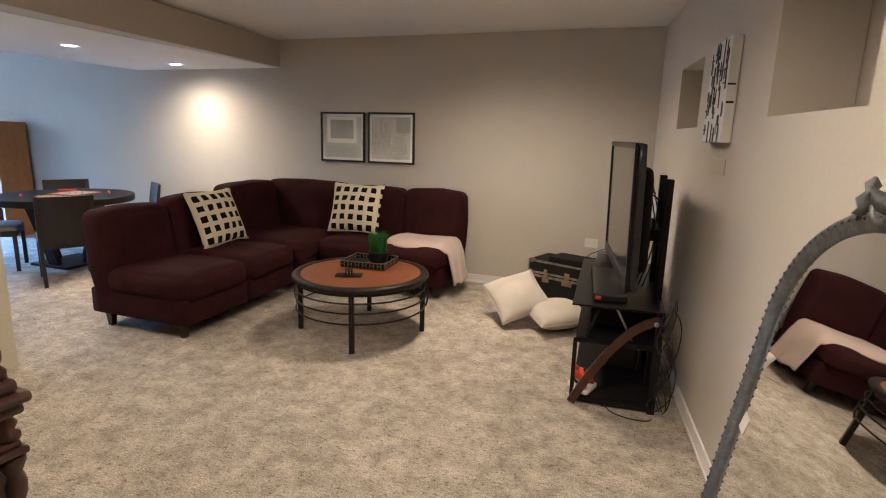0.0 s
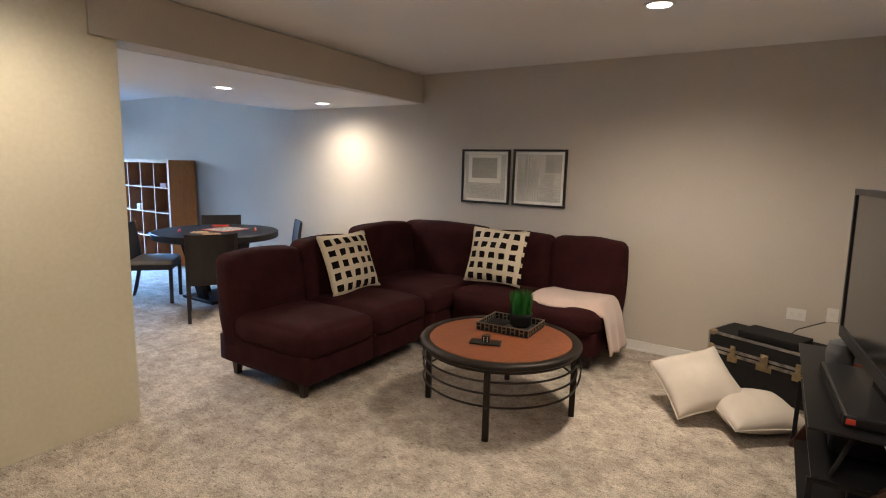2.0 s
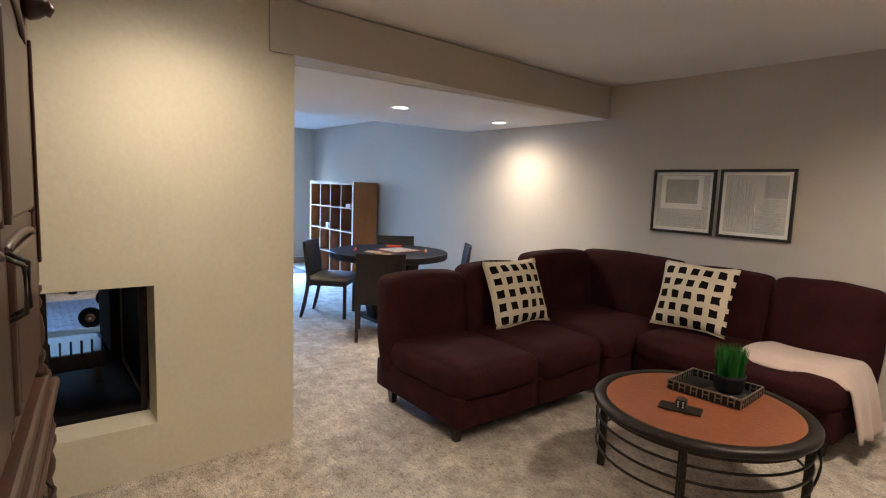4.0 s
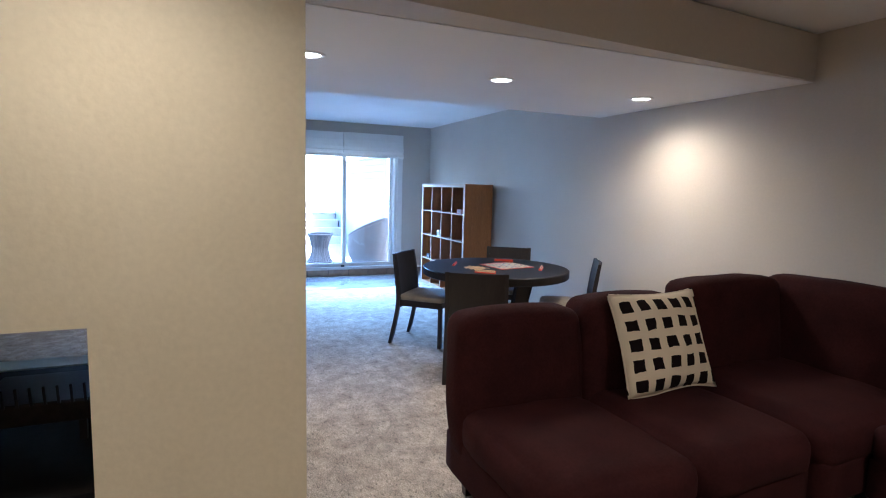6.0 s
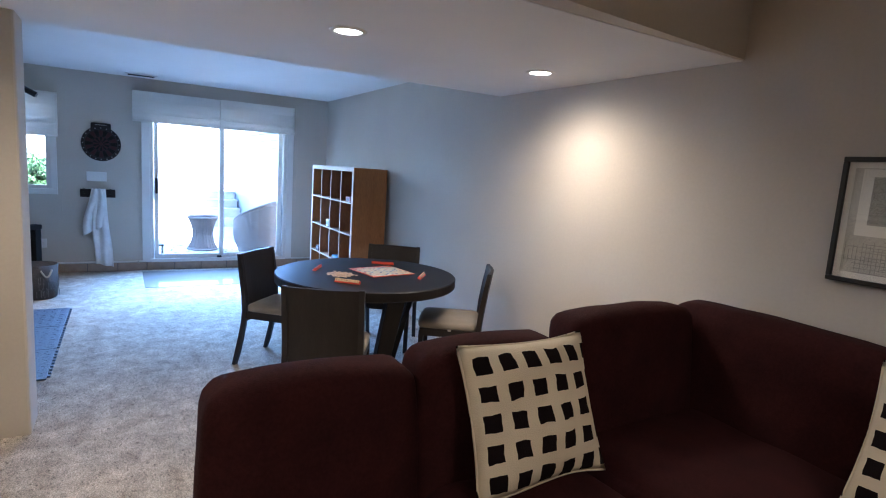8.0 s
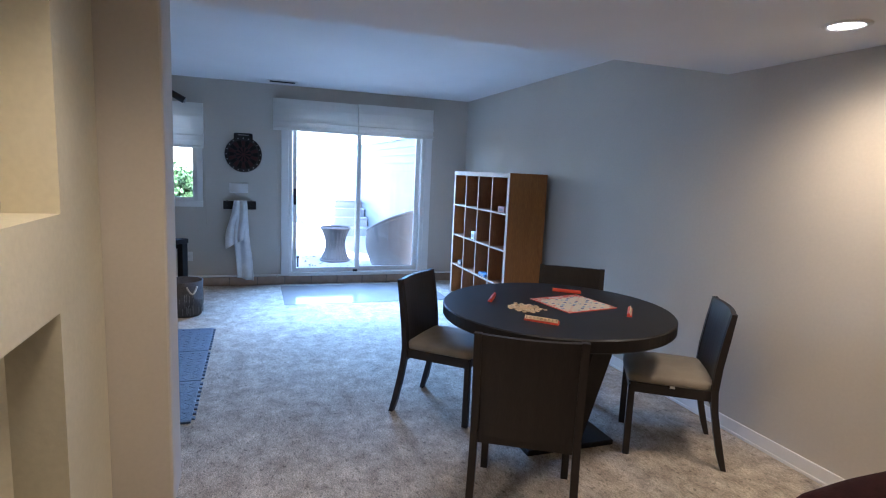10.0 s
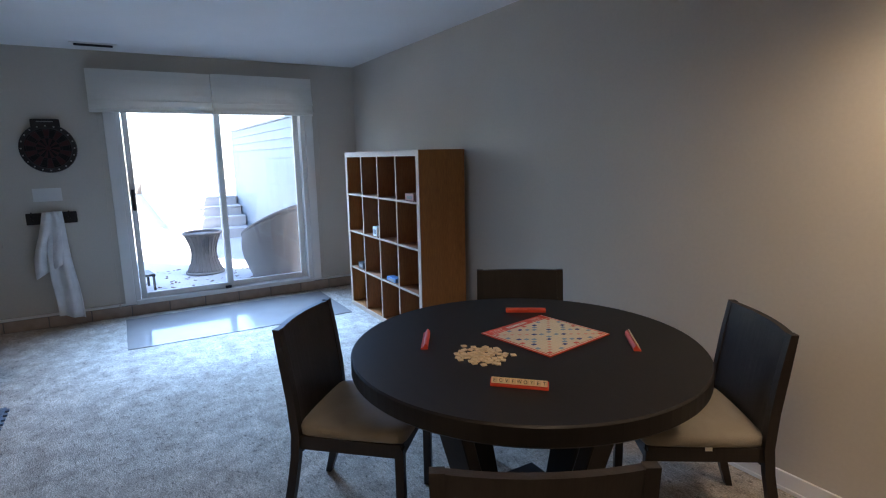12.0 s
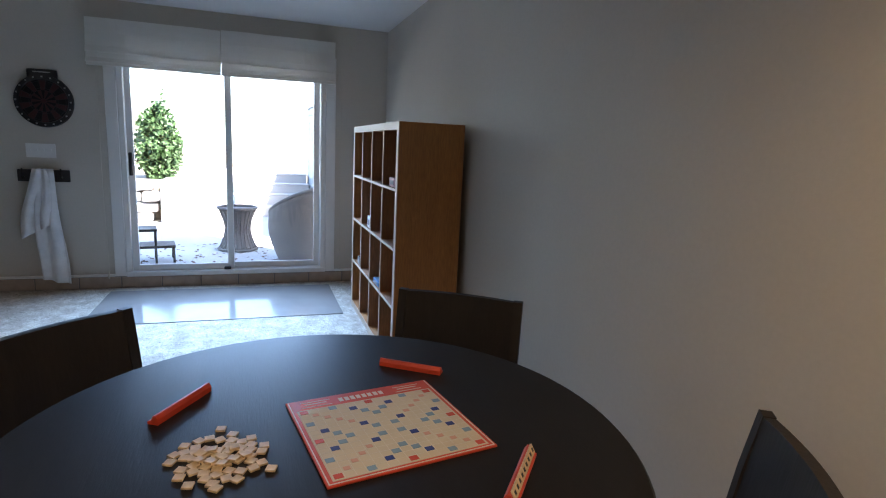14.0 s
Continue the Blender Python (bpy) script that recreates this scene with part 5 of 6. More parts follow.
def dining_chair(place):
    """Faces +x; its back's top edge stands at x = -0.25."""
    t = thing("dining_chair", "espresso wooden dining chair with curved solid back and taupe cushion", "chair", place, group="chairs round the table")
    n, top = 12, 0.832
    b = bmesh.new()

    def bx(z):
        k = max(0.0, (z - 0.40) / (top - 0.40))
        return -0.195 - 0.055 * k ** 1.2

    front, rear = [], []
    for i in range(n + 1):
        v = -1 + 2 * i / n
        bow = 0.026 * (v * v)
        zs = [0.38 + (top - 0.38) * j / 8 for j in range(9)]
        front.append([b.verts.new((bx(z) + bow - 0.026 + 0.012, v * 0.208, z)) for z in zs])
        rear.append([b.verts.new((bx(z) + bow - 0.026 - 0.012, v * 0.208, z)) for z in zs])
    for i in range(n):
        for j in range(8):
            b.faces.new((front[i][j], front[i + 1][j], front[i + 1][j + 1], front[i][j + 1]))
            b.faces.new((rear[i][j], rear[i][j + 1], rear[i + 1][j + 1], rear[i + 1][j]))
        b.faces.new((front[i][0], rear[i][0], rear[i + 1][0], front[i + 1][0]))
        b.faces.new((front[i][8], front[i + 1][8], rear[i + 1][8], rear[i][8]))
    for e in (0, n):
        for j in range(8):
            b.faces.new((front[e][j], front[e][j + 1], rear[e][j + 1], rear[e][j]))
    part("backrest", b, ESPRESSO, t, smooth=False)
    for s in (-1, 1):
        pts = [(-0.285, 0.0), (-0.262, 0.08), (-0.235, 0.20), (-0.212, 0.32), (-0.203, 0.42), (-0.212, 0.55), (-0.232, 0.70), (-0.252, top + 0.003)]
        lb = bmesh.new()
        rows = []
        for k, (x, z) in enumerate(pts):
            w = 0.017 if 0 < k < 7 else 0.013
            y = s * 0.215
            rows.append([lb.verts.new((x + dx, y + dy, z)) for dx, dy in ((-w, -0.016), (w, -0.016), (w, 0.016), (-w, 0.016))])
        for r, q in zip(rows, rows[1:]):
            for k in range(4):
                lb.faces.new((r[k], r[(k + 1) % 4], q[(k + 1) % 4], q[k]))
        lb.faces.new(rows[0][::-1]), lb.faces.new(rows[-1])
        part("leg", lb, ESPRESSO, t)
        part("leg", bar((0.20, s * 0.20, 0.0), (0.20, s * 0.20, 0.40), 0.034, 0.034), ESPRESSO, t)
        part("seat_rail", box(-0.20, 0.21, s * 0.205 - 0.012, s * 0.205 + 0.012, 0.36, 0.415, 0.003), ESPRESSO, t)
    part("seat_rail", box(0.19, 0.214, -0.20, 0.20, 0.36, 0.415, 0.003), ESPRESSO, t)
    part("seat_rail", box(-0.215, -0.19, -0.20, 0.20, 0.34, 0.41, 0.003), ESPRESSO, t)
    cu = part("seat_cushion", soft_box(0.42, 0.425, 0.065, 0.026, cuts=8, puff=0.014), SEAT, t, "taupe upholstered seat", smooth=True)
    cu.location = (0.012, 0, 0.437)
    tag = part("seat_tag", box(-0.012, 0.012, 0.218, 0.221, 0.405, 0.418), WHITE_PLASTIC, t, "small white cloth tag")
    return t


def chair_at(mx, my, ang):
    a = radians(ang)
    return turned(mx + 0.25 * math.cos(a), my + 0.25 * math.sin(a), ang)


first = dining_chair(chair_at(-6.14, 3.365, 47))
for mx, my, ang in ((-4.77, 3.445, 150), (-5.105, 4.795, -124), (-6.285, 4.59, -34)):
    copy_thing(first, chair_at(mx, my, ang))


# ---- word game on the table ----
def word_game():
    top = TZ + 0.0005
    FIELD = material("cream_game_field", (0.62, 0.55, 0.40), 0.6, second=(0.58, 0.51, 0.37), scale=20)
    LINE = material("pale_grid_line", (0.75, 0.71, 0.62), 0.6)
    DEEP_BLUE = material("deep_blue_print", (0.02, 0.045, 0.22), 0.55)
    PALE_BLUE = material("pale_blue_print", (0.20, 0.33, 0.46), 0.55)
    PINK = material("pink_print", (0.66, 0.36, 0.27), 0.55)
    t = thing("board_game", "red and cream word board game, laid open on the table", "board game", turned(-5.725, 3.95, 9, top))
    W, L = 0.35, 0.362
    bd = part("board", box(0, W, 0, L, 0.0, 0.005, 0.0015), RED, t)
    part("field", box(0.052, W - 0.012, 0.014, L - 0.014, 0.005, 0.0056), FIELD, bd, "cream playing field")
    x0, y0, s = 0.055, 0.017, (W - 0.07) / 15
    sy = (L - 0.034) / 15
    ln = bmesh.new()
    for i in range(16):
        box(x0 + i * s - 0.0004, x0 + i * s + 0.0004, y0, y0 + 15 * sy, 0.0056, 0.0059, bm=ln)
        box(x0, x0 + 15 * s, y0 + i * sy - 0.0004, y0 + i * sy + 0.0004, 0.0056, 0.0059, bm=ln)
    part("grid", ln, LINE, bd, "pale printed grid")
    kinds = {"triple": (RED, [(a, c) for a in (0, 7, 14) for c in (0, 7, 14) if (a, c) != (7, 7)]),
             "deep": (DEEP_BLUE, [(1, 5), (1, 9), (5, 1), (5, 5), (5, 9), (5, 13), (9, 1), (9, 5), (9, 9), (9, 13), (13, 5), (13, 9)]),
             "pale": (PALE_BLUE, [(0, 3), (0, 11), (2, 6), (2, 8), (3, 0), (3, 7), (3, 14), (6, 2), (6, 6), (6, 8), (6, 12), (7, 3), (7, 11), (8, 2), (8, 6), (8, 8), (8, 12), (11, 0), (11, 7), (11, 14), (12, 6), (12, 8), (14, 3), (14, 11)]),
             "pink": (PINK, [(i, i) for i in (1, 2, 3, 4, 10, 11, 12, 13)] + [(i, 14 - i) for i in (1, 2, 3, 4, 10, 11, 12, 13)])}
    for mat, cells in kinds.values():
        m_ = 0.40 if mat is not PINK else 0.30
        b = box(-s * m_, s * m_, -sy * m_, sy * m_, 0.0056, 0.0062)
        me = bpy.data.meshes.new("bonus_square")
        b.to_mesh(me)
        b.free()
        me.materials.append(mat)
        for i, k in cells:
            sq = new("bonus_square", me)
            sq.parent = bd
            sq.location = (x0 + (i + 0.5) * s, y0 + (k + 0.5) * sy, 0)
    hd = bmesh.new()
    for i in range(8):
        yy = L * 0.33 + i * 0.0145
        box(0.020, 0.038, yy, yy + 0.010, 0.005, 0.0056, bm=hd)
    for yy in (0.03, L - 0.10):
        box(0.016, 0.018, yy, yy + 0.07, 0.005, 0.0056, bm=hd)
        box(0.040, 0.042, yy, yy + 0.07, 0.005, 0.0056, bm=hd)
        box(0.026, 0.029, yy + 0.008, yy + 0.06, 0.005, 0.0056, bm=hd)
    part("heading_marks", hd, LINE, bd, "pale marks on the red heading")
    edge = box(0.004, W - 0.004, 0.004, 0.0065, 0.005, 0.0056)
    box(0.004, W - 0.004, L - 0.0065, L - 0.004, 0.005, 0.0056, bm=edge)
    box(W - 0.0065, W - 0.004, 0.0065, L - 0.0065, 0.005, 0.0056, bm=edge)
    part("border_line", edge, LINE, bd)

    def rack(cx, cy, deg, letters):
        r = thing("letter_rack", "red lacquered wooden letter rack" + (" holding nine letter tiles" if letters else ""), "letter rack", turned(cx, cy, deg, top), group="letter racks")
        Lr = 0.178
        b = bmesh.new()
        sec = [(0.012, 0), (-0.014, 0), (-0.014, 0.006), (-0.006, 0.008), (0.0, 0.020), (0.006, 0.021), (0.012, 0.012)]
        ends = [[b.verts.new((x, y, z)) for y, z in sec] for x in (-Lr / 2, Lr / 2)]
        for i in range(len(sec)):
            b.faces.new((ends[0][i], ends[0][(i + 1) % len(sec)], ends[1][(i + 1) % len(sec)], ends[1][i]))
        b.faces.new(ends[0]), b.faces.new(ends[1][::-1])
        part("rack", b, RED, r)
        if letters:
            for i, ch in enumerate(letters):
                q = thing("letter_tile", "pale wooden letter tile standing on the rack", "letter tile", turned(cx, cy, deg, top) @ pose(-Lr / 2 + 0.0125 + i * 0.0191, -0.0075, 0.0085, 62, 0, 0), group="letter tiles")
                part("tile", box(-0.0094, 0.0094, 0.0, 0.019, 0.0, 0.004, 0.0008), TILE_WOOD, q)
                if ch == "|":
                    part("mark", box(-0.004, 0.004, 0.006, 0.014, 0.004, 0.0043), INK_BLACK, q)
                else:
                    cu = bpy.data.curves.new("letter", "FONT")
                    cu.body, cu.size, cu.align_x = ch, 0.0145, "CENTER"
                    tmp = bpy.data.objects.new("letter", cu)
                    me = bpy.data.meshes.new_from_object(tmp)
                    bpy.data.objects.remove(tmp)
                    me.materials.append(INK_BLACK)
                    lt = new("letter", me)
                    lt.parent = q
                    lt.location = (0, 0.0045, 0.0043)
        return r

    rack(-5.25, 3.765, 45, "ECVFWOYET")
    rack(-5.773, 3.725, -32, "")
    rack(-5.868, 4.293, 55 + 180, "")
    rack(-5.325, 4.36, 141, "|||||||||")
    rnd = random.Random(21)
    tile = bmesh.new()
    tile = box(-0.0095, 0.0095, -0.0095, 0.0095, 0.0, 0.0045, 0.0008)
    me = bpy.data.meshes.new("loose_tile")
    tile.to_mesh(me)
    tile.free()
    me.materials.append(TILE_WOOD)
    spots = [(-5.469, 3.912, 0)]
    for i in range(-5, 6):
        for k in range(-5, 6):
            u, v = i * 0.0215 + (k % 2) * 0.0105, k * 0.0205
            if (u / 0.108) ** 2 + (v / 0.098) ** 2 < rnd.uniform(0.55, 1.15) and rnd.random() < 0.9:
                spots.append((-5.535 + u + rnd.uniform(-0.004, 0.004), 3.815 + v + rnd.uniform(-0.004, 0.004), 0))
                if u * u + v * v < 0.0026 and rnd.random() < 0.55:
                    spots.append((-5.535 + u + 0.011, 3.815 + v + 0.009, 1))
    for x, y, lev in spots:
        ob = new("letter_tile", me)
        ob.matrix_basis = pose(x, y, top + 0.0046 * lev, rnd.uniform(-8, 8) * (lev > 0), rnd.uniform(-8, 8) * (lev > 0), rnd.uniform(0, 90))
        tagged(ob, "pale wooden letter tile lying face down", "letter tile", "loose letter tiles")


word_game()


# ---- cube shelf ----
def cube_shelf():
    t = thing("cube_shelf", "orange-brown four by four cube shelf, almost empty", "shelf", turned(-9.05, 4.66, 0))
    S_, D, T = 1.50, 0.40, 0.045
    # front edges get a paler colour that imitates daylight catching them
    EDGE = material("daylit_shelf_edge", (0.52, 0.40, 0.29), 0.5, second=(0.47, 0.35, 0.25), scale=30)
    part("side", box(0, T, 0.004, D, 0, S_, 0.001), SHELF_WOOD, t)
    part("side", box(S_ - T, S_, 0.004, D, 0, S_, 0.001), SHELF_WOOD, t)
    part("top", box(T, S_ - T, 0.004, D, S_ - T, S_ - 0.0005, 0.001), SHELF_WOOD, t)
    part("bottom", box(T, S_ - T, 0.004, D, 0.0005, T, 0.001), SHELF_WOOD, t)
    part("back", box(T, S_ - T, D - 0.006, D - 0.001, T, S_ - T), SHELF_IN, t)
    pitch = (S_ - 2 * T + 0.016) / 4
    for i in range(1, 4):
        z = T + i * pitch - 0.016
        part("shelf_board", box(T, S_ - T, 0.004, D - 0.006, z, z + 0.016), SHELF_IN, t)
        part("edge_strip", box(T, S_ - T, 0.0, 0.004, z, z + 0.016), EDGE, t)
        for k in range(4):
            z0 = T + k * pitch
            part("divider", box(z, z + 0.016, 0.005, D - 0.006, z0, z0 + pitch - 0.016), SHELF_IN, t)
            part("edge_strip", box(z, z + 0.016, 0.0, 0.005, z0, z0 + pitch - 0.016), EDGE, t)
    fr = box(0, T, 0, 0.004, 0, S_)
    box(S_ - T, S_, 0, 0.004, 0, S_, bm=fr)
    box(T, S_ - T, 0, 0.004, S_ - T, S_, bm=fr)
    box(T, S_ - T, 0, 0.004, 0, T, bm=fr)
    part("face_frame", fr, EDGE, t, "front edges coloured pale as if catching daylight")
    return T, pitch


T_, P_ = cube_shelf()


def on_shelf(col, row, dx, w, h, mat, label, name="small_box", d=0.07):
    x = -9.065 + T_ + (col + 0.5) * P_ + dx
    z = T_ + row * P_ + 0.001
    t = thing(name, label, "box", turned(x, 4.675, 0, z))
    part("carton", box(-w / 2, w / 2, 0.0, d, 0.0, h, 0.003), mat, t)
    part("print", box(-w * 0.3, w * 0.3, -0.0012, 0.0, h * 0.25, h * 0.7), INK, t, "grey printed panel")


PINKISH = material("pink_card", (0.6, 0.34, 0.30), 0.7)
BLUISH = material("blue_card", (0.10, 0.22, 0.40), 0.6)
on_shelf(3, 3, 0.03, 0.14, 0.055, PINKISH, "pale pink card box on the shelf")
on_shelf(1, 2, 0.05, 0.09, 0.085, PAPER, "small white printed card box on the shelf")
on_shelf(0, 1, 0.04, 0.12, 0.06, BLACK_PLASTIC, "small dark boxed item on the shelf")
on_shelf(2, 1, 0.0, 0.17, 0.035, BLUISH, "flat blue and white box on the shelf")


# ---- west wall things ----
def dartboard():
    t = thing("dartboard", "dark electronic dartboard hung on the wall", "dartboard", turned(WEST, 2.27, 90, 1.585))
    b = lathe([(0.001, 0), (0.205, 0), (0.21, 0.012), (0.205, 0.03), (0.175, 0.034), (0.17, 0.026), (0.001, 0.026)], 48)
    ring_ = part("ring", moved(b, pose(0, 0, 0, 90)), BLACK_PLASTIC, t)
    part("hanger", soft_box(0.21, 0.03, 0.10, 0.012, cuts=4), BLACK_PLASTIC, t, smooth=True).location = (0, -0.015, 0.20)
    part("display", box(-0.06, 0.06, -0.033, -0.0305, 0.222, 0.230), STEEL, t)
    DARK_RED = material("dark_red_segment", (0.05, 0.010, 0.009), 0.7)
    for k in range(20):
        a0, a1 = radians(18 * k - 8.4), radians(18 * k + 8.4)
        for r0, r1 in ((0.02, 0.085), (0.088, 0.100), (0.103, 0.155), (0.158, 0.168)):
            s = bmesh.new()
            v = [s.verts.new((r * math.sin(a), y, r * math.cos(a))) for y in (-0.0262, -0.0285) for r, a in ((r0, a0), (r1, a0), (r1, a1), (r0, a1))]
            for q in ((0, 1, 2, 3), (7, 6, 5, 4), (0, 4, 5, 1), (1, 5, 6, 2), (2, 6, 7, 3), (3, 7, 4, 0)):
                s.faces.new([v[i] for i in q])
            part("segment", s, DARK_RED if (k + (r0 > 0.05)) % 2 else BLACK_MATT, ring_)
        x, z = 0.19 * math.sin(a0 + 0.147), 0.19 * math.cos(a0 + 0.147)
        part("number_mark", box(x - 0.006, x + 0.006, -0.0355, -0.0335, z - 0.006, z + 0.006), STEEL, ring_)
    part("bull", moved(lathe([(0.018, 0), (0.018, 0.004)], 16), pose(0, -0.026, 0, 90)), DARK_RED, t)


dartboard()


def towel_on_hook():
    t = thing("hook_rail", "dark wooden hook rail on the wall", "hook rail", turned(WEST, 2.225, 90, 0.98))
    part("board", box(-0.185, 0.185, -0.022, -0.001, -0.05, 0.05, 0.006), ESPRESSO, t)
    for x in (-0.14, 0.0, 0.13):
        part("hook", tube([(x, -0.02, -0.01), (x, -0.055, -0.02), (x, -0.065, 0.02), (x, -0.05, 0.06)], 0.006, 8), IRON, t, smooth=True)
    b = bmesh.new()

    def fall(x0, w, z1, taper, y, lean, seed):
        n, m = 26, 22
        grid = []
        for i in range(n + 1):
            f = i / n
            row = []
            half = 0.05 + (w - 0.05) * min(1, f * 1.5) ** 0.8
            for k in range(m + 1):
                v = -1 + 2 * k / m
                fold = (0.02 * math.sin(v * 5 + seed + f * 1.5) + 0.012 * noise.noise((v * 2.2, f * 2.5, seed))) * (0.5 + f)
                z = 1.015 - 0.955 + (0.955 - 0.0) * 0 - (1.015 - z1) * f - taper * (v + 1) * 0.5 * f
                row.append(b.verts.new((x0 + v * half + lean * f + 0.01 * math.sin(f * 6 + seed), y + fold - 0.03 * math.sin(math.pi * min(1, f * 3) / 2), z)))
            grid.append(row)
        for i in range(n):
            for k in range(m):
                b.faces.new((grid[i][k], grid[i][k + 1], grid[i + 1][k + 1], grid[i + 1][k]))

    fall(-0.015, 0.11, 0.44, -0.12, -0.085, -0.035, 0.3)
    fall(0.02, 0.095, 0.09, 0.05, -0.06, 0.03, 2.2)
    ob = solid("towel", b, TOWEL, "white terry towel hanging from the hook rail", "towel", turned(WEST, 2.225, 90, 0.98), smooth=True)
    so = ob.modifiers.new("thick", "SOLIDIFY")
    so.thickness = 0.008


towel_on_hook()

vent = thing("ceiling_vent", "white slotted ceiling air vent", "vent", turned(-9.58, 2.70, 0, CEILING))
part("frame", box(-0.07, 0.07, -0.17, 0.17, -0.008, -0.0005, 0.003), WHITE_PLASTIC, vent)
for i in range(6):
    part("slat", box(-0.045 + i * 0.016, -0.038 + i * 0.016, -0.14, 0.14, -0.012, -0.0082), BLACK_MATT, vent)

for y, z0, z1 in ((4.66, 0.35, 1.86), (1.86, 0.80, 1.60), (2.655, 0.14, 1.86)):
    c = thing("blind_cord", "thin cream pull cord of the blind", "cord", turned(WEST + 0.035, y, 0))
    part("cord", tube([(0.03 * (1 - k / 8) , 0.004 * math.sin(k), z1 - (z1 - z0) * k / 8) for k in range(9)], 0.0022, 6), CORD, c)
    part("toggle", lathe([(0.003, z0 - 0.05), (0.007, z0 - 0.045), (0.004, z0)], 10), CORD, c)

solid("door_mat", box(-9.72, -8.76, 2.69, 4.55, 0.001, 0.006, 0.001), VINYL, "glossy clear vinyl floor mat inside the door", "mat")


# ---- exercise corner ----
def foam_mat():
    b = box(-8.0, -7.345, 0.8, 2.045, 0.001, 0.013, 0.003)
    t = thing("foam_mat", "blue-grey interlocking foam floor mat on the carpet", "exercise mat")
    for i, (x0, x1) in enumerate(((-8.0, -7.37), (-7.364, -6.74), (-6.734, -6.1))):
        for y0, y1 in ((0.8, 1.42), (1.424, 2.045)):
            p = box(x0, x1, y0, y1, 0.001, 0.013, 0.003)
            if y1 > 2:
                for k in range(9):
                    box(x0 + 0.03 + k * 0.066, x0 + 0.062 + k * 0.066, y1 - 0.002, y1 + 0.018, 0.001, 0.0125, 0.001, bm=p)
            part("foam_tile", p, RUBBER, t)
            r = bmesh.new()
            for a in range(9):
                for c in range(9):
                    join(r, moved(box(-0.022, 0.022, -0.005, 0.005, 0, 0.002), pose(x0 + 0.05 + a * 0.066, y0 + 0.05 + c * 0.066, 0.0128, 0, 0, 45 if (a + c) % 2 else -45)))
            tagged(part("tread", r, RUBBER, t), kind="stuff")
    b.free()


foam_mat()
curl = thing("curl_barbell", "zigzag chrome curl bar with black rust-hubbed weight plates", "barbell", turned(-7.46, 1.53, -14, 0.013))
for x in (0.0, 0.95):
    plate = part("weight_plate", moved(lathe([(0.022, -0.018), (0.05, -0.022), (0.085, -0.012), (0.092, -0.016), (0.1, -0.01), (0.1, 0.01), (0.092, 0.016), (0.085, 0.012), (0.05, 0.022), (0.022, 0.018)], 32), pose(x, 0, 0.1, 0, 90, 0)), BLACK_MATT, curl, smooth=True)
    part("hub", moved(lathe([(0.001, -0.04), (0.03, -0.04), (0.042, -0.026), (0.042, 0.026), (0.03, 0.04), (0.001, 0.04)], 20), pose(x, 0, 0.1, 0, 90, 0)), material("rusty_steel", (0.22, 0.075, 0.03), 0.6, metal=0.4, second=(0.10, 0.035, 0.018), scale=30), plate, "rust-brown steel collar")
part("bar", tube([(-0.07, 0, 0.1), (0.16, 0, 0.1), (0.27, -0.03, 0.085), (0.36, 0.03, 0.105), (0.475, 0.0, 0.1), (0.59, 0.03, 0.105), (0.68, -0.03, 0.085), (0.79, 0, 0.1), (1.02, 0, 0.1)], 0.013, 10), STEEL, curl, "silver zigzag bar", smooth=True)
step_block = thing("step_block", "dark blue-grey plastic block tilted on the mat", "exercise block", turned(-6.62, 1.56, 20, 0.013))
part("block", moved(soft_box(0.30, 0.16, 0.11, 0.012, cuts=4), pose(0, 0, 0.055)), RUBBER, step_block)
part("grip_pad", box(-0.13, 0.13, -0.07, 0.07, 0.1115, 0.117, 0.002), BLACK_MATT, step_block)


def armchair():
    t = thing("armchair", "black wooden armchair with black and cream scroll cushions", "armchair", turned(-8.92, 1.22, -38))
    for x in (-0.33, 0.33):
        for y in (-0.34, 0.34):
            part("leg", box(x - 0.035, x + 0.035, y - 0.035, y + 0.035, 0, 0.64, 0.005), BLACK_MATT, t)
    for y in (-0.34, 0.34):
        part("armrest", box(-0.37, 0.37, y - 0.045, y + 0.045, 0.64, 0.69, 0.008), BLACK_MATT, t)
        part("side_rail", box(-0.30, 0.30, y - 0.02, y + 0.02, 0.20, 0.28, 0.004), BLACK_MATT, t)
    for x in (-0.33, 0.33):
        part("seat_rail", box(x - 0.02, x + 0.02, -0.31, 0.31, 0.20, 0.28, 0.004), BLACK_MATT, t)
    part("back_rail", box(-0.37, -0.32, -0.31, 0.31, 0.58, 0.68, 0.006), BLACK_MATT, t)
    part("seat_cushion", soft_box(0.62, 0.60, 0.17, 0.05, cuts=8, puff=0.03), SCROLL, t, smooth=True).location = (0.01, 0, 0.36)
    part("back_cushion", pillow_mesh(0.56, 0.50, 0.2, seed=5), SCROLL, t, smooth=True).matrix_basis = pose(-0.20, 0, 0.64, 0, -16, 90)


armchair()


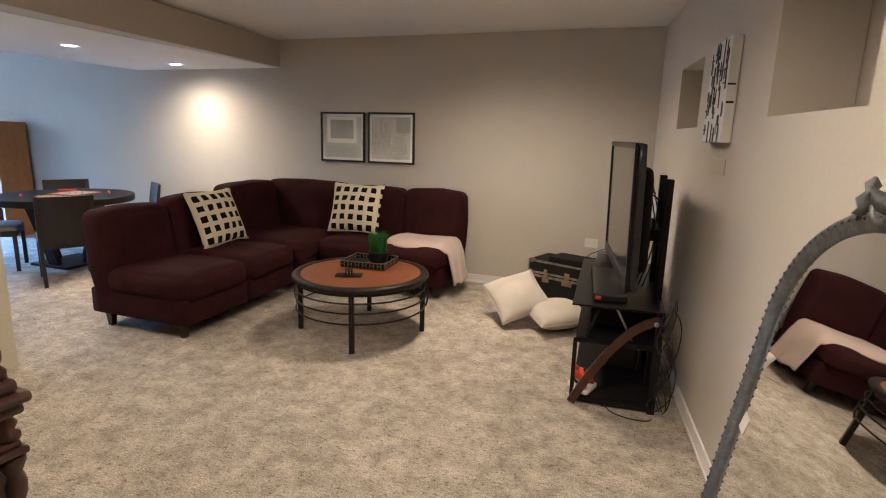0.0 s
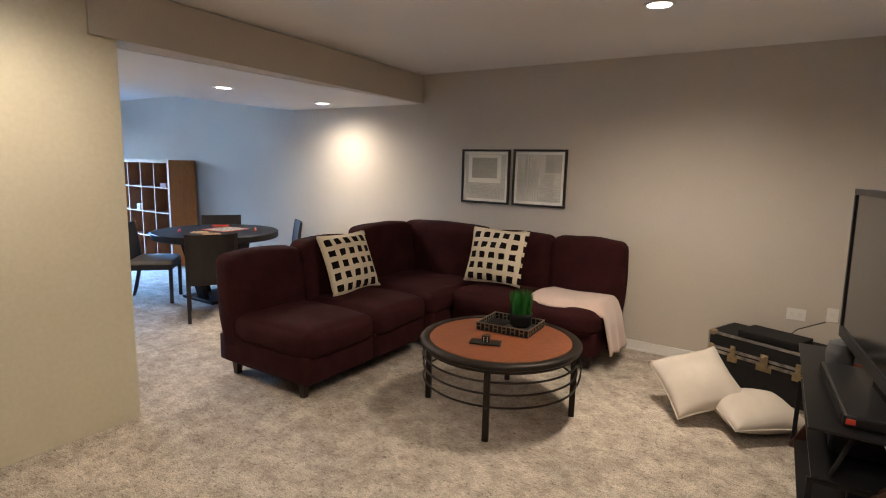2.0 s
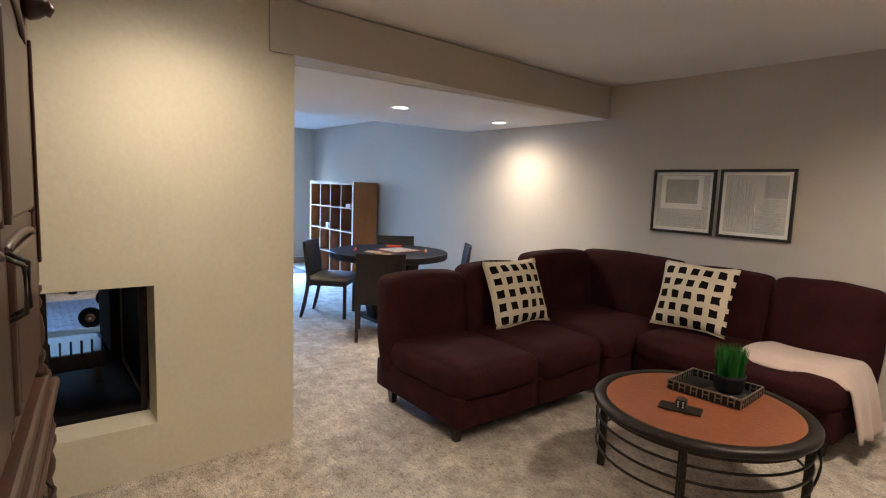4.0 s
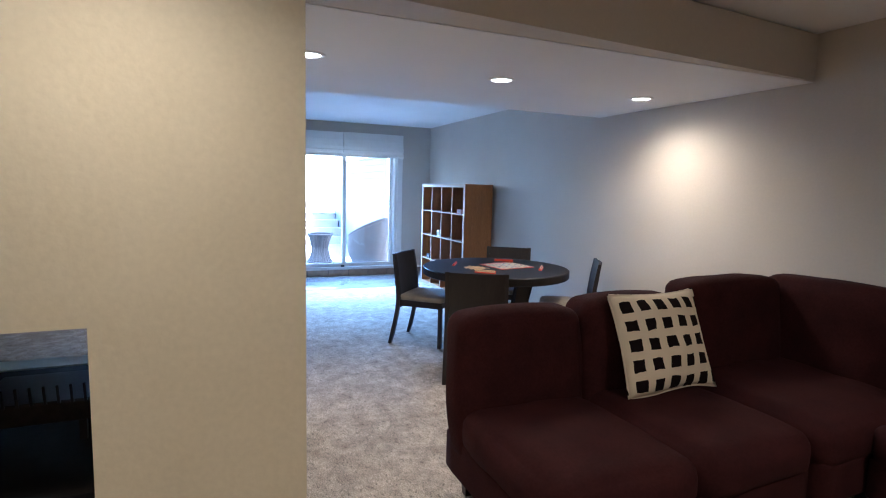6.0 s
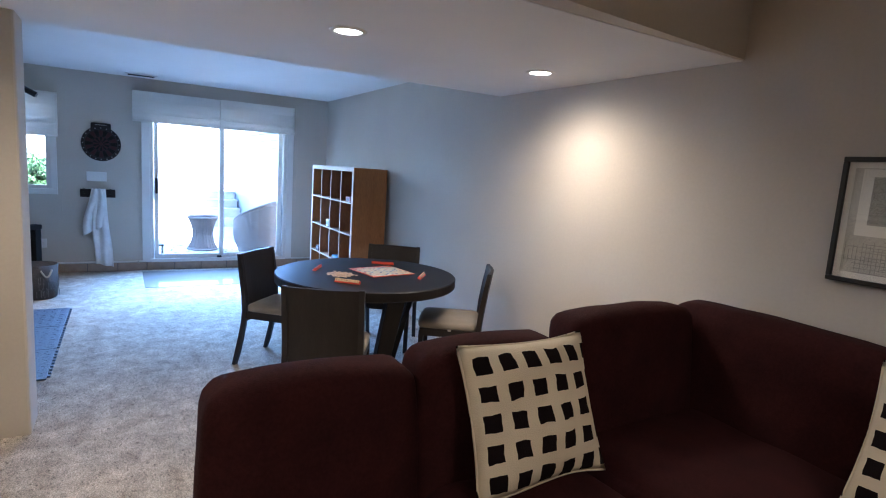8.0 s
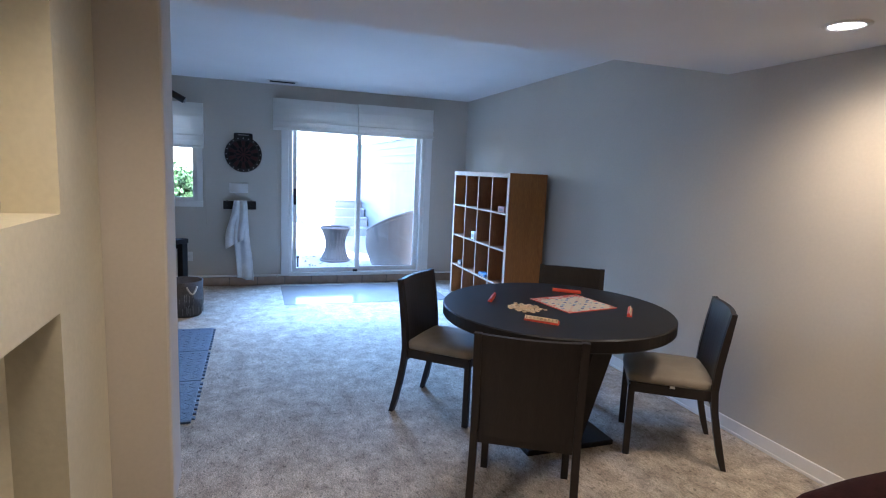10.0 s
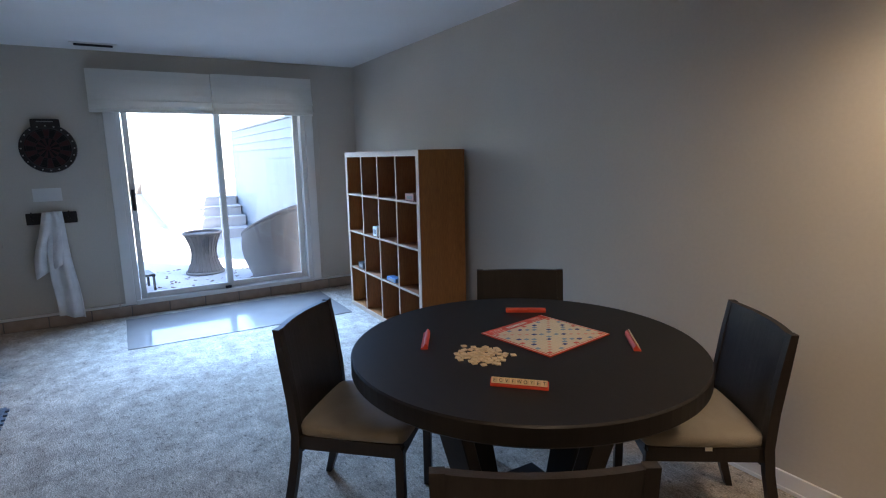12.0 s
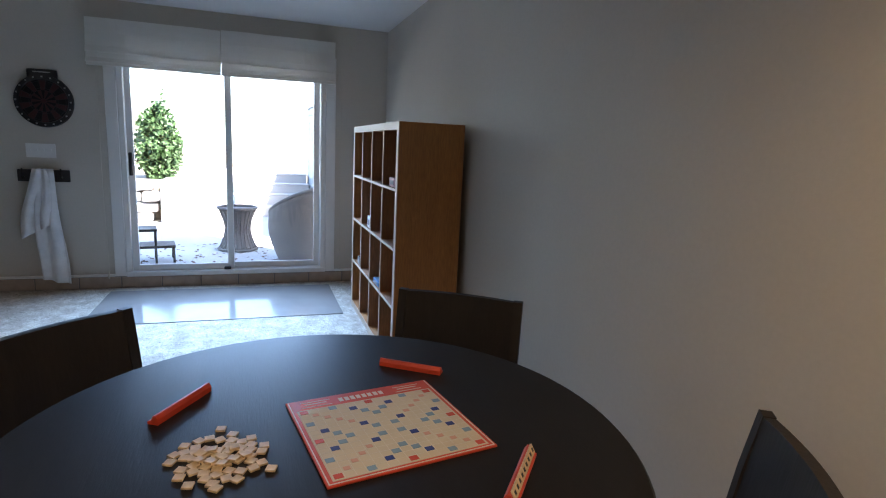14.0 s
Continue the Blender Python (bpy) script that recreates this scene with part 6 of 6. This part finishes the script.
def basket():
    t = thing("basket", "grey woven basket with rope handles, standing on the carpet", "basket", turned(-8.57, 1.74, 30))
    CLOTH = material("grey_woven_basket", (0.11, 0.10, 0.095), 0.9, second=(0.05, 0.048, 0.045), scale=12, mix=0.9, bump=0.7, bump_scale=70)
    part("body", lathe([(0.001, 0.0), (0.15, 0.0), (0.165, 0.02), (0.175, 0.34), (0.165, 0.34), (0.155, 0.03), (0.001, 0.03)], 32), CLOTH, t, smooth=True)
    fr = bmesh.new()
    rnd = random.Random(5)
    for i in range(110):
        a, z = rnd.uniform(0, 6.283), rnd.choice((0.10, 0.17, 0.23)) + rnd.uniform(-0.02, 0.02)
        r = 0.172
        p = Vector((r * math.cos(a), r * math.sin(a), z))
        tube([p, p * 1.03 + Vector((0, 0, -0.01 - z * 0.03)), Vector((p.x * 1.02, p.y * 1.02, z - rnd.uniform(0.04, 0.075)))], 0.0028, 4, bm=fr)
    tagged(part("fringe", fr, material("pale_grey_yarn", (0.26, 0.24, 0.22), 0.95), t, "pale grey yarn fringe"), kind="stuff")
    for s in (-1, 1):
        part("handle", tube([(s * 0.178 + s * 0.012 * math.sin(math.pi * k / 10), -0.05 + 0.1 * k / 10, 0.30 - 0.07 * math.sin(math.pi * k / 10)) for k in range(11)], 0.008, 8), CORD, t, "cream rope handle", smooth=True)


basket()

pb = thing("pull_up_bar", "black steel pull-up bar mounted to the ceiling", "pull-up bar")
part("bar", tube([(-7.06, 0.6, 2.02), (-7.06, 1.55, 2.02), (-7.06, 1.70, 2.005), (-7.06, 1.76, 1.985)], 0.016, 12), IRON, pb, smooth=True)
part("grip", tube([(-7.06, 1.75, 1.988), (-7.06, 1.945, 1.885)], 0.022, 14), BLACK_PLASTIC, pb, "black foam grip", smooth=True)
part("end_cap", tube([(-7.06, 1.945, 1.885), (-7.06, 1.953, 1.881)], 0.015, 12), STEEL, pb)
part("hanger", bar((-7.06, 0.7, 2.02), (-7.06, 0.7, CEILING - 0.001), 0.04, 0.04), IRON, pb)
part("hanger", bar((-7.06, 1.3, 2.02), (-7.06, 1.3, CEILING - 0.001), 0.04, 0.04), IRON, pb)


# ---- outside ----
solid("ground", box(-160, 120, -140, 140, -0.6, -0.14), SOIL, "dry leaf-strewn garden ground", "ground", **S)
solid("patio", box(-16.0, WEST - 0.2, -1.5, 5.2, -0.138, -0.06), CONCRETE, "pale sunlit concrete patio", "patio", **S)
# unseen block above the ceiling, added to throw shade on the near patio
solid("patio_shade_block", box(-10.1, 1.6, -1.6, 5.5, CEILING + 0.2, 5.6), SIDING, "unseen plain block over the basement, added to shade the patio", "house", **S)


def siding_wall():
    t = thing("neighbour_wall", "pale blue lap-sided wall beside the patio", "house wall", turned(0, 0, 0))
    x0, x1, y, top = -16.7, -11.75, 4.96, 2.04
    part("sheathing", box(x0, x1, y + 0.02, y + 0.2, -0.14, top), SIDING, t)
    part("cap_board", box(x0 - 0.03, x1 + 0.03, y - 0.03, y + 0.23, top, top + 0.035, 0.006), SIDING, t)
    for x in (x0, x1):
        part("corner_board", box(x - 0.035, x + 0.035, y - 0.012, y + 0.012, -0.06, top, 0.004), WHITE_PLASTIC, t, "white corner board")
    for i in range(15):
        z = -0.06 + i * 0.14
        b = bmesh.new()
        v = [b.verts.new(p) for p in ((x0, y - 0.014, z), (x1, y - 0.014, z), (x1, y + 0.008, z + 0.142), (x0, y + 0.008, z + 0.142), (x0, y + 0.016, z), (x1, y + 0.016, z))]
        b.faces.new(v[:4]), b.faces.new((v[0], v[1], v[5], v[4]))
        part("board", b, SIDING, t)


siding_wall()
st = thing("garden_steps", "broad pale stone garden steps up from the patio", "steps")
# steps run far back so that no shaded bank face shows behind them
part("step", box(-30, -15.25, 2.42, 4.94, -0.1, 0.12, 0.012), CONCRETE, st, "broad lowest step running out as a terrace")
for i in range(1, 4):
    x = -15.25 - 0.42 * i
    part("step", box(-30 + 0.01 * i, x, 3.5 + 0.008 * i, 4.94 - 0.008 * i, 0.125 + 0.18 * (i - 1) - 0.03, 0.12 + 0.18 * i, 0.012), CONCRETE, st)
    part("nosing", box(x - 0.30, x + 0.02, 3.49, 4.94, 0.12 + 0.18 * i, 0.145 + 0.18 * i, 0.008), CONCRETE, st)
# made-up pale wall, covers the bank's shaded side so it looks bright
part("bank_side_cover", box(-30, -14.36, 2.414, 2.56, -0.1, 0.64, 0.012), CONCRETE, st, "low pale wall added to cover the shaded side of the bank")
rw = thing("retaining_wall", "low wall of rough grey field stones", "stone wall")
rnd = random.Random(4)
for row in range(4):
    y = -1.5 + rnd.uniform(0, 0.2)
    while y < 2.2:
        w = rnd.uniform(0.28, 0.6)
        s = soft_box(0.42, min(w, 2.4 - y) - 0.015, 0.17, 0.035, cuts=3, wobble=0.02, seed=row * 9 + y)
        part("stone", moved(s, pose(-14.6 + rnd.uniform(-0.04, 0.04), y + min(w, 2.4 - y) / 2, 0.02 + row * 0.172)), STONE, rw, smooth=True)
        y += w
solid("garden_bank", box(-40, -14.75, -30, 2.41, -0.14, 0.6), SOIL, "raised garden bank behind the stone wall", "bank", **S)
solid("garden_bank", box(-40, -30, 2.412, 30, -0.14, 0.6), SOIL, "raised garden bank behind the garden steps", "bank", **S)


def shrub(x, y, z, r, h, n, seed, label):
    t = thing("shrub", label, "shrub", turned(x, y, 0, z), group="garden shrubs")
    rnd = random.Random(seed)
    st_ = bmesh.new()
    for i in range(5):
        a = i * 1.256 + rnd.random()
        tube([(0, 0, 0), (0.25 * r * math.cos(a), 0.25 * r * math.sin(a), h * 0.35), (0.6 * r * math.cos(a), 0.6 * r * math.sin(a), h * 0.8)], 0.025, 6, taper=0.006, bm=st_)
    part("trunk", st_, DARKWOOD, t)
    vs, fs = [], []
    for _ in range(n):
        u = Vector((rnd.gauss(0, 1), rnd.gauss(0, 1), rnd.gauss(0, 1))).normalized()
        rad = rnd.uniform(0.55, 1.0) * (1 + 0.55 * noise.noise(u * 2.6 + Vector((seed, 0, 0))))
        p = Vector((u.x * r * rad, u.y * r * rad, h * 0.55 + u.z * h * 0.48 * rad))
        a = Vector((rnd.gauss(0, 1), rnd.gauss(0, 1), rnd.gauss(0, 1))).normalized()
        c = a.cross(Vector((rnd.gauss(0, 1), rnd.gauss(0, 1), rnd.gauss(0, 1)))).normalized()
        s = rnd.uniform(0.03, 0.06)
        k = len(vs)
        vs += [p - a * s, p + c * s * 0.5, p + a * s, p - c * s * 0.5]
        fs.append((k, k + 1, k + 2, k + 3))
    me = bpy.data.meshes.new("leaves")
    me.from_pydata(vs, [], fs)
    me.materials.append(LEAF)
    lf = new("leaves", me)
    lf.parent = t
    tagged(lf, "dense small green leaves", kind="stuff")


shrub(-15.35, 2.28, 0.35, 0.34, 1.5, 6500, 1, "dense green shrub on the garden bank")
shrub(-15.3, 0.85, 0.45, 0.62, 0.85, 5200, 5, "low green shrub on the garden bank")
shrub(-15.4, 0.0, 0.45, 0.68, 0.9, 5200, 2, "low green shrub on the garden bank")
shrub(-15.3, -0.9, 0.6, 0.7, 0.8, 5200, 3, "low green shrub on the garden bank")


def wicker_stool():
    t = thing("wicker_stool", "hourglass wicker stool on the patio", "stool", turned(-11.95, 3.66, 0, -0.06))
    prof = [(0.23 - 0.075 * math.sin(math.pi * i / 14), 0.02 + 0.52 * i / 14) for i in range(15)]
    part("woven_body", lathe(prof, 36), WICKER, t, smooth=True)
    part("rim", tube([(0.235 * math.cos(a * 0.2618), 0.235 * math.sin(a * 0.2618), 0.55) for a in range(24)], 0.02, 8, loop=True), WICKER, t, smooth=True)
    part("foot_ring", tube([(0.235 * math.cos(a * 0.2618), 0.235 * math.sin(a * 0.2618), 0.018) for a in range(24)], 0.018, 8, loop=True), WICKER, t, smooth=True)
    for i in range(24):
        a = i * 0.2618
        part("cane", tube([(r * 1.01 * math.cos(a), r * 1.01 * math.sin(a), z) for r, z in prof[::2]], 0.006, 5), WICKER, t, smooth=True)


wicker_stool()


def wicker_tub_chair():
    t = thing("wicker_chair", "large rounded grey wicker tub chair on the patio", "wicker chair", turned(-11.15, 4.50, 215, -0.06))
    b = bmesh.new()
    n, m = 40, 14
    grid = []
    for i in range(n):
        a = 2 * math.pi * i / n
        lip = 0.52 + 0.42 * (0.5 - 0.5 * math.cos(a)) ** 1.1
        row = []
        for k in range(m + 1):
            f = k / m
            r = 0.36 + 0.12 * math.sin(math.pi * min(1, f * 1.1) * 0.62)
            row.append(b.verts.new((r * math.cos(a), r * math.sin(a), 0.02 + (lip - 0.02) * f)))
        grid.append(row)
    for i in range(n):
        for k in range(m):
            b.faces.new((grid[i][k], grid[(i + 1) % n][k], grid[(i + 1) % n][k + 1], grid[i][k + 1]))
    sh = part("woven_shell", b, WICKER, t, smooth=True)
    so = sh.modifiers.new("thick", "SOLIDIFY")
    so.thickness = 0.035
    part("rim", tube([(0.45 * math.cos(2 * math.pi * i / n), 0.45 * math.sin(2 * math.pi * i / n), 0.52 + 0.42 * (0.5 - 0.5 * math.cos(2 * math.pi * i / n)) ** 1.1) for i in range(n)], 0.028, 8, loop=True), WICKER, t, smooth=True)
    part("seat_cushion", moved(lathe([(0.001, 0.34), (0.37, 0.34), (0.40, 0.38), (0.37, 0.43), (0.001, 0.45)], 32), pose(0, 0, 0)), SEAT, t, smooth=True)


wicker_tub_chair()
bench = thing("plant_stand", "small black tiered plant stand by the glass", "plant stand", turned(-11.3, 2.72, 10, -0.06))
part("top_shelf", box(-0.16, 0.16, -0.18, 0.1, 0.36, 0.39, 0.004), IRON, bench)
part("low_shelf", box(-0.16, 0.16, -0.1, 0.28, 0.17, 0.2, 0.004), IRON, bench)
for x in (-0.15, 0.15):
    for y, h in ((-0.16, 0.37), (0.08, 0.37), (0.26, 0.18)):
        part("leg", box(x - 0.012, x + 0.012, y - 0.012, y + 0.012, 0, h), IRON, bench)
lv = bmesh.new()
rnd = random.Random(9)
for i in range(260):
    x, y = rnd.uniform(-12.4, -10.3), rnd.uniform(2.2, 4.9)
    join(lv, moved(box(-0.02, 0.02, -0.012, 0.012, 0, 0.002), pose(x, y, -0.055, rnd.uniform(-20, 20), rnd.uniform(-20, 20), rnd.uniform(0, 180))))
solid("fallen_leaves", lv, material("dry_leaf", (0.16, 0.09, 0.045), 0.8, second=(0.09, 0.05, 0.03), scale=20), "scattered dry leaves on the patio", "leaves", kind="stuff")

# tiles of the west wall's foot
tile_me = bpy.data.meshes.new("tile")
tb = box(0.0185, 0.03, -0.158, 0.158, 0.004, 0.100, 0.003, 1)
tb.to_mesh(tile_me)
tb.free()
tile_me.materials.append(TILE)
for i in range(14):
    ob = new("tile", tile_me)
    ob.parent = tiles
    ob.location = (WEST, 4.86 - i * 0.325, 0)
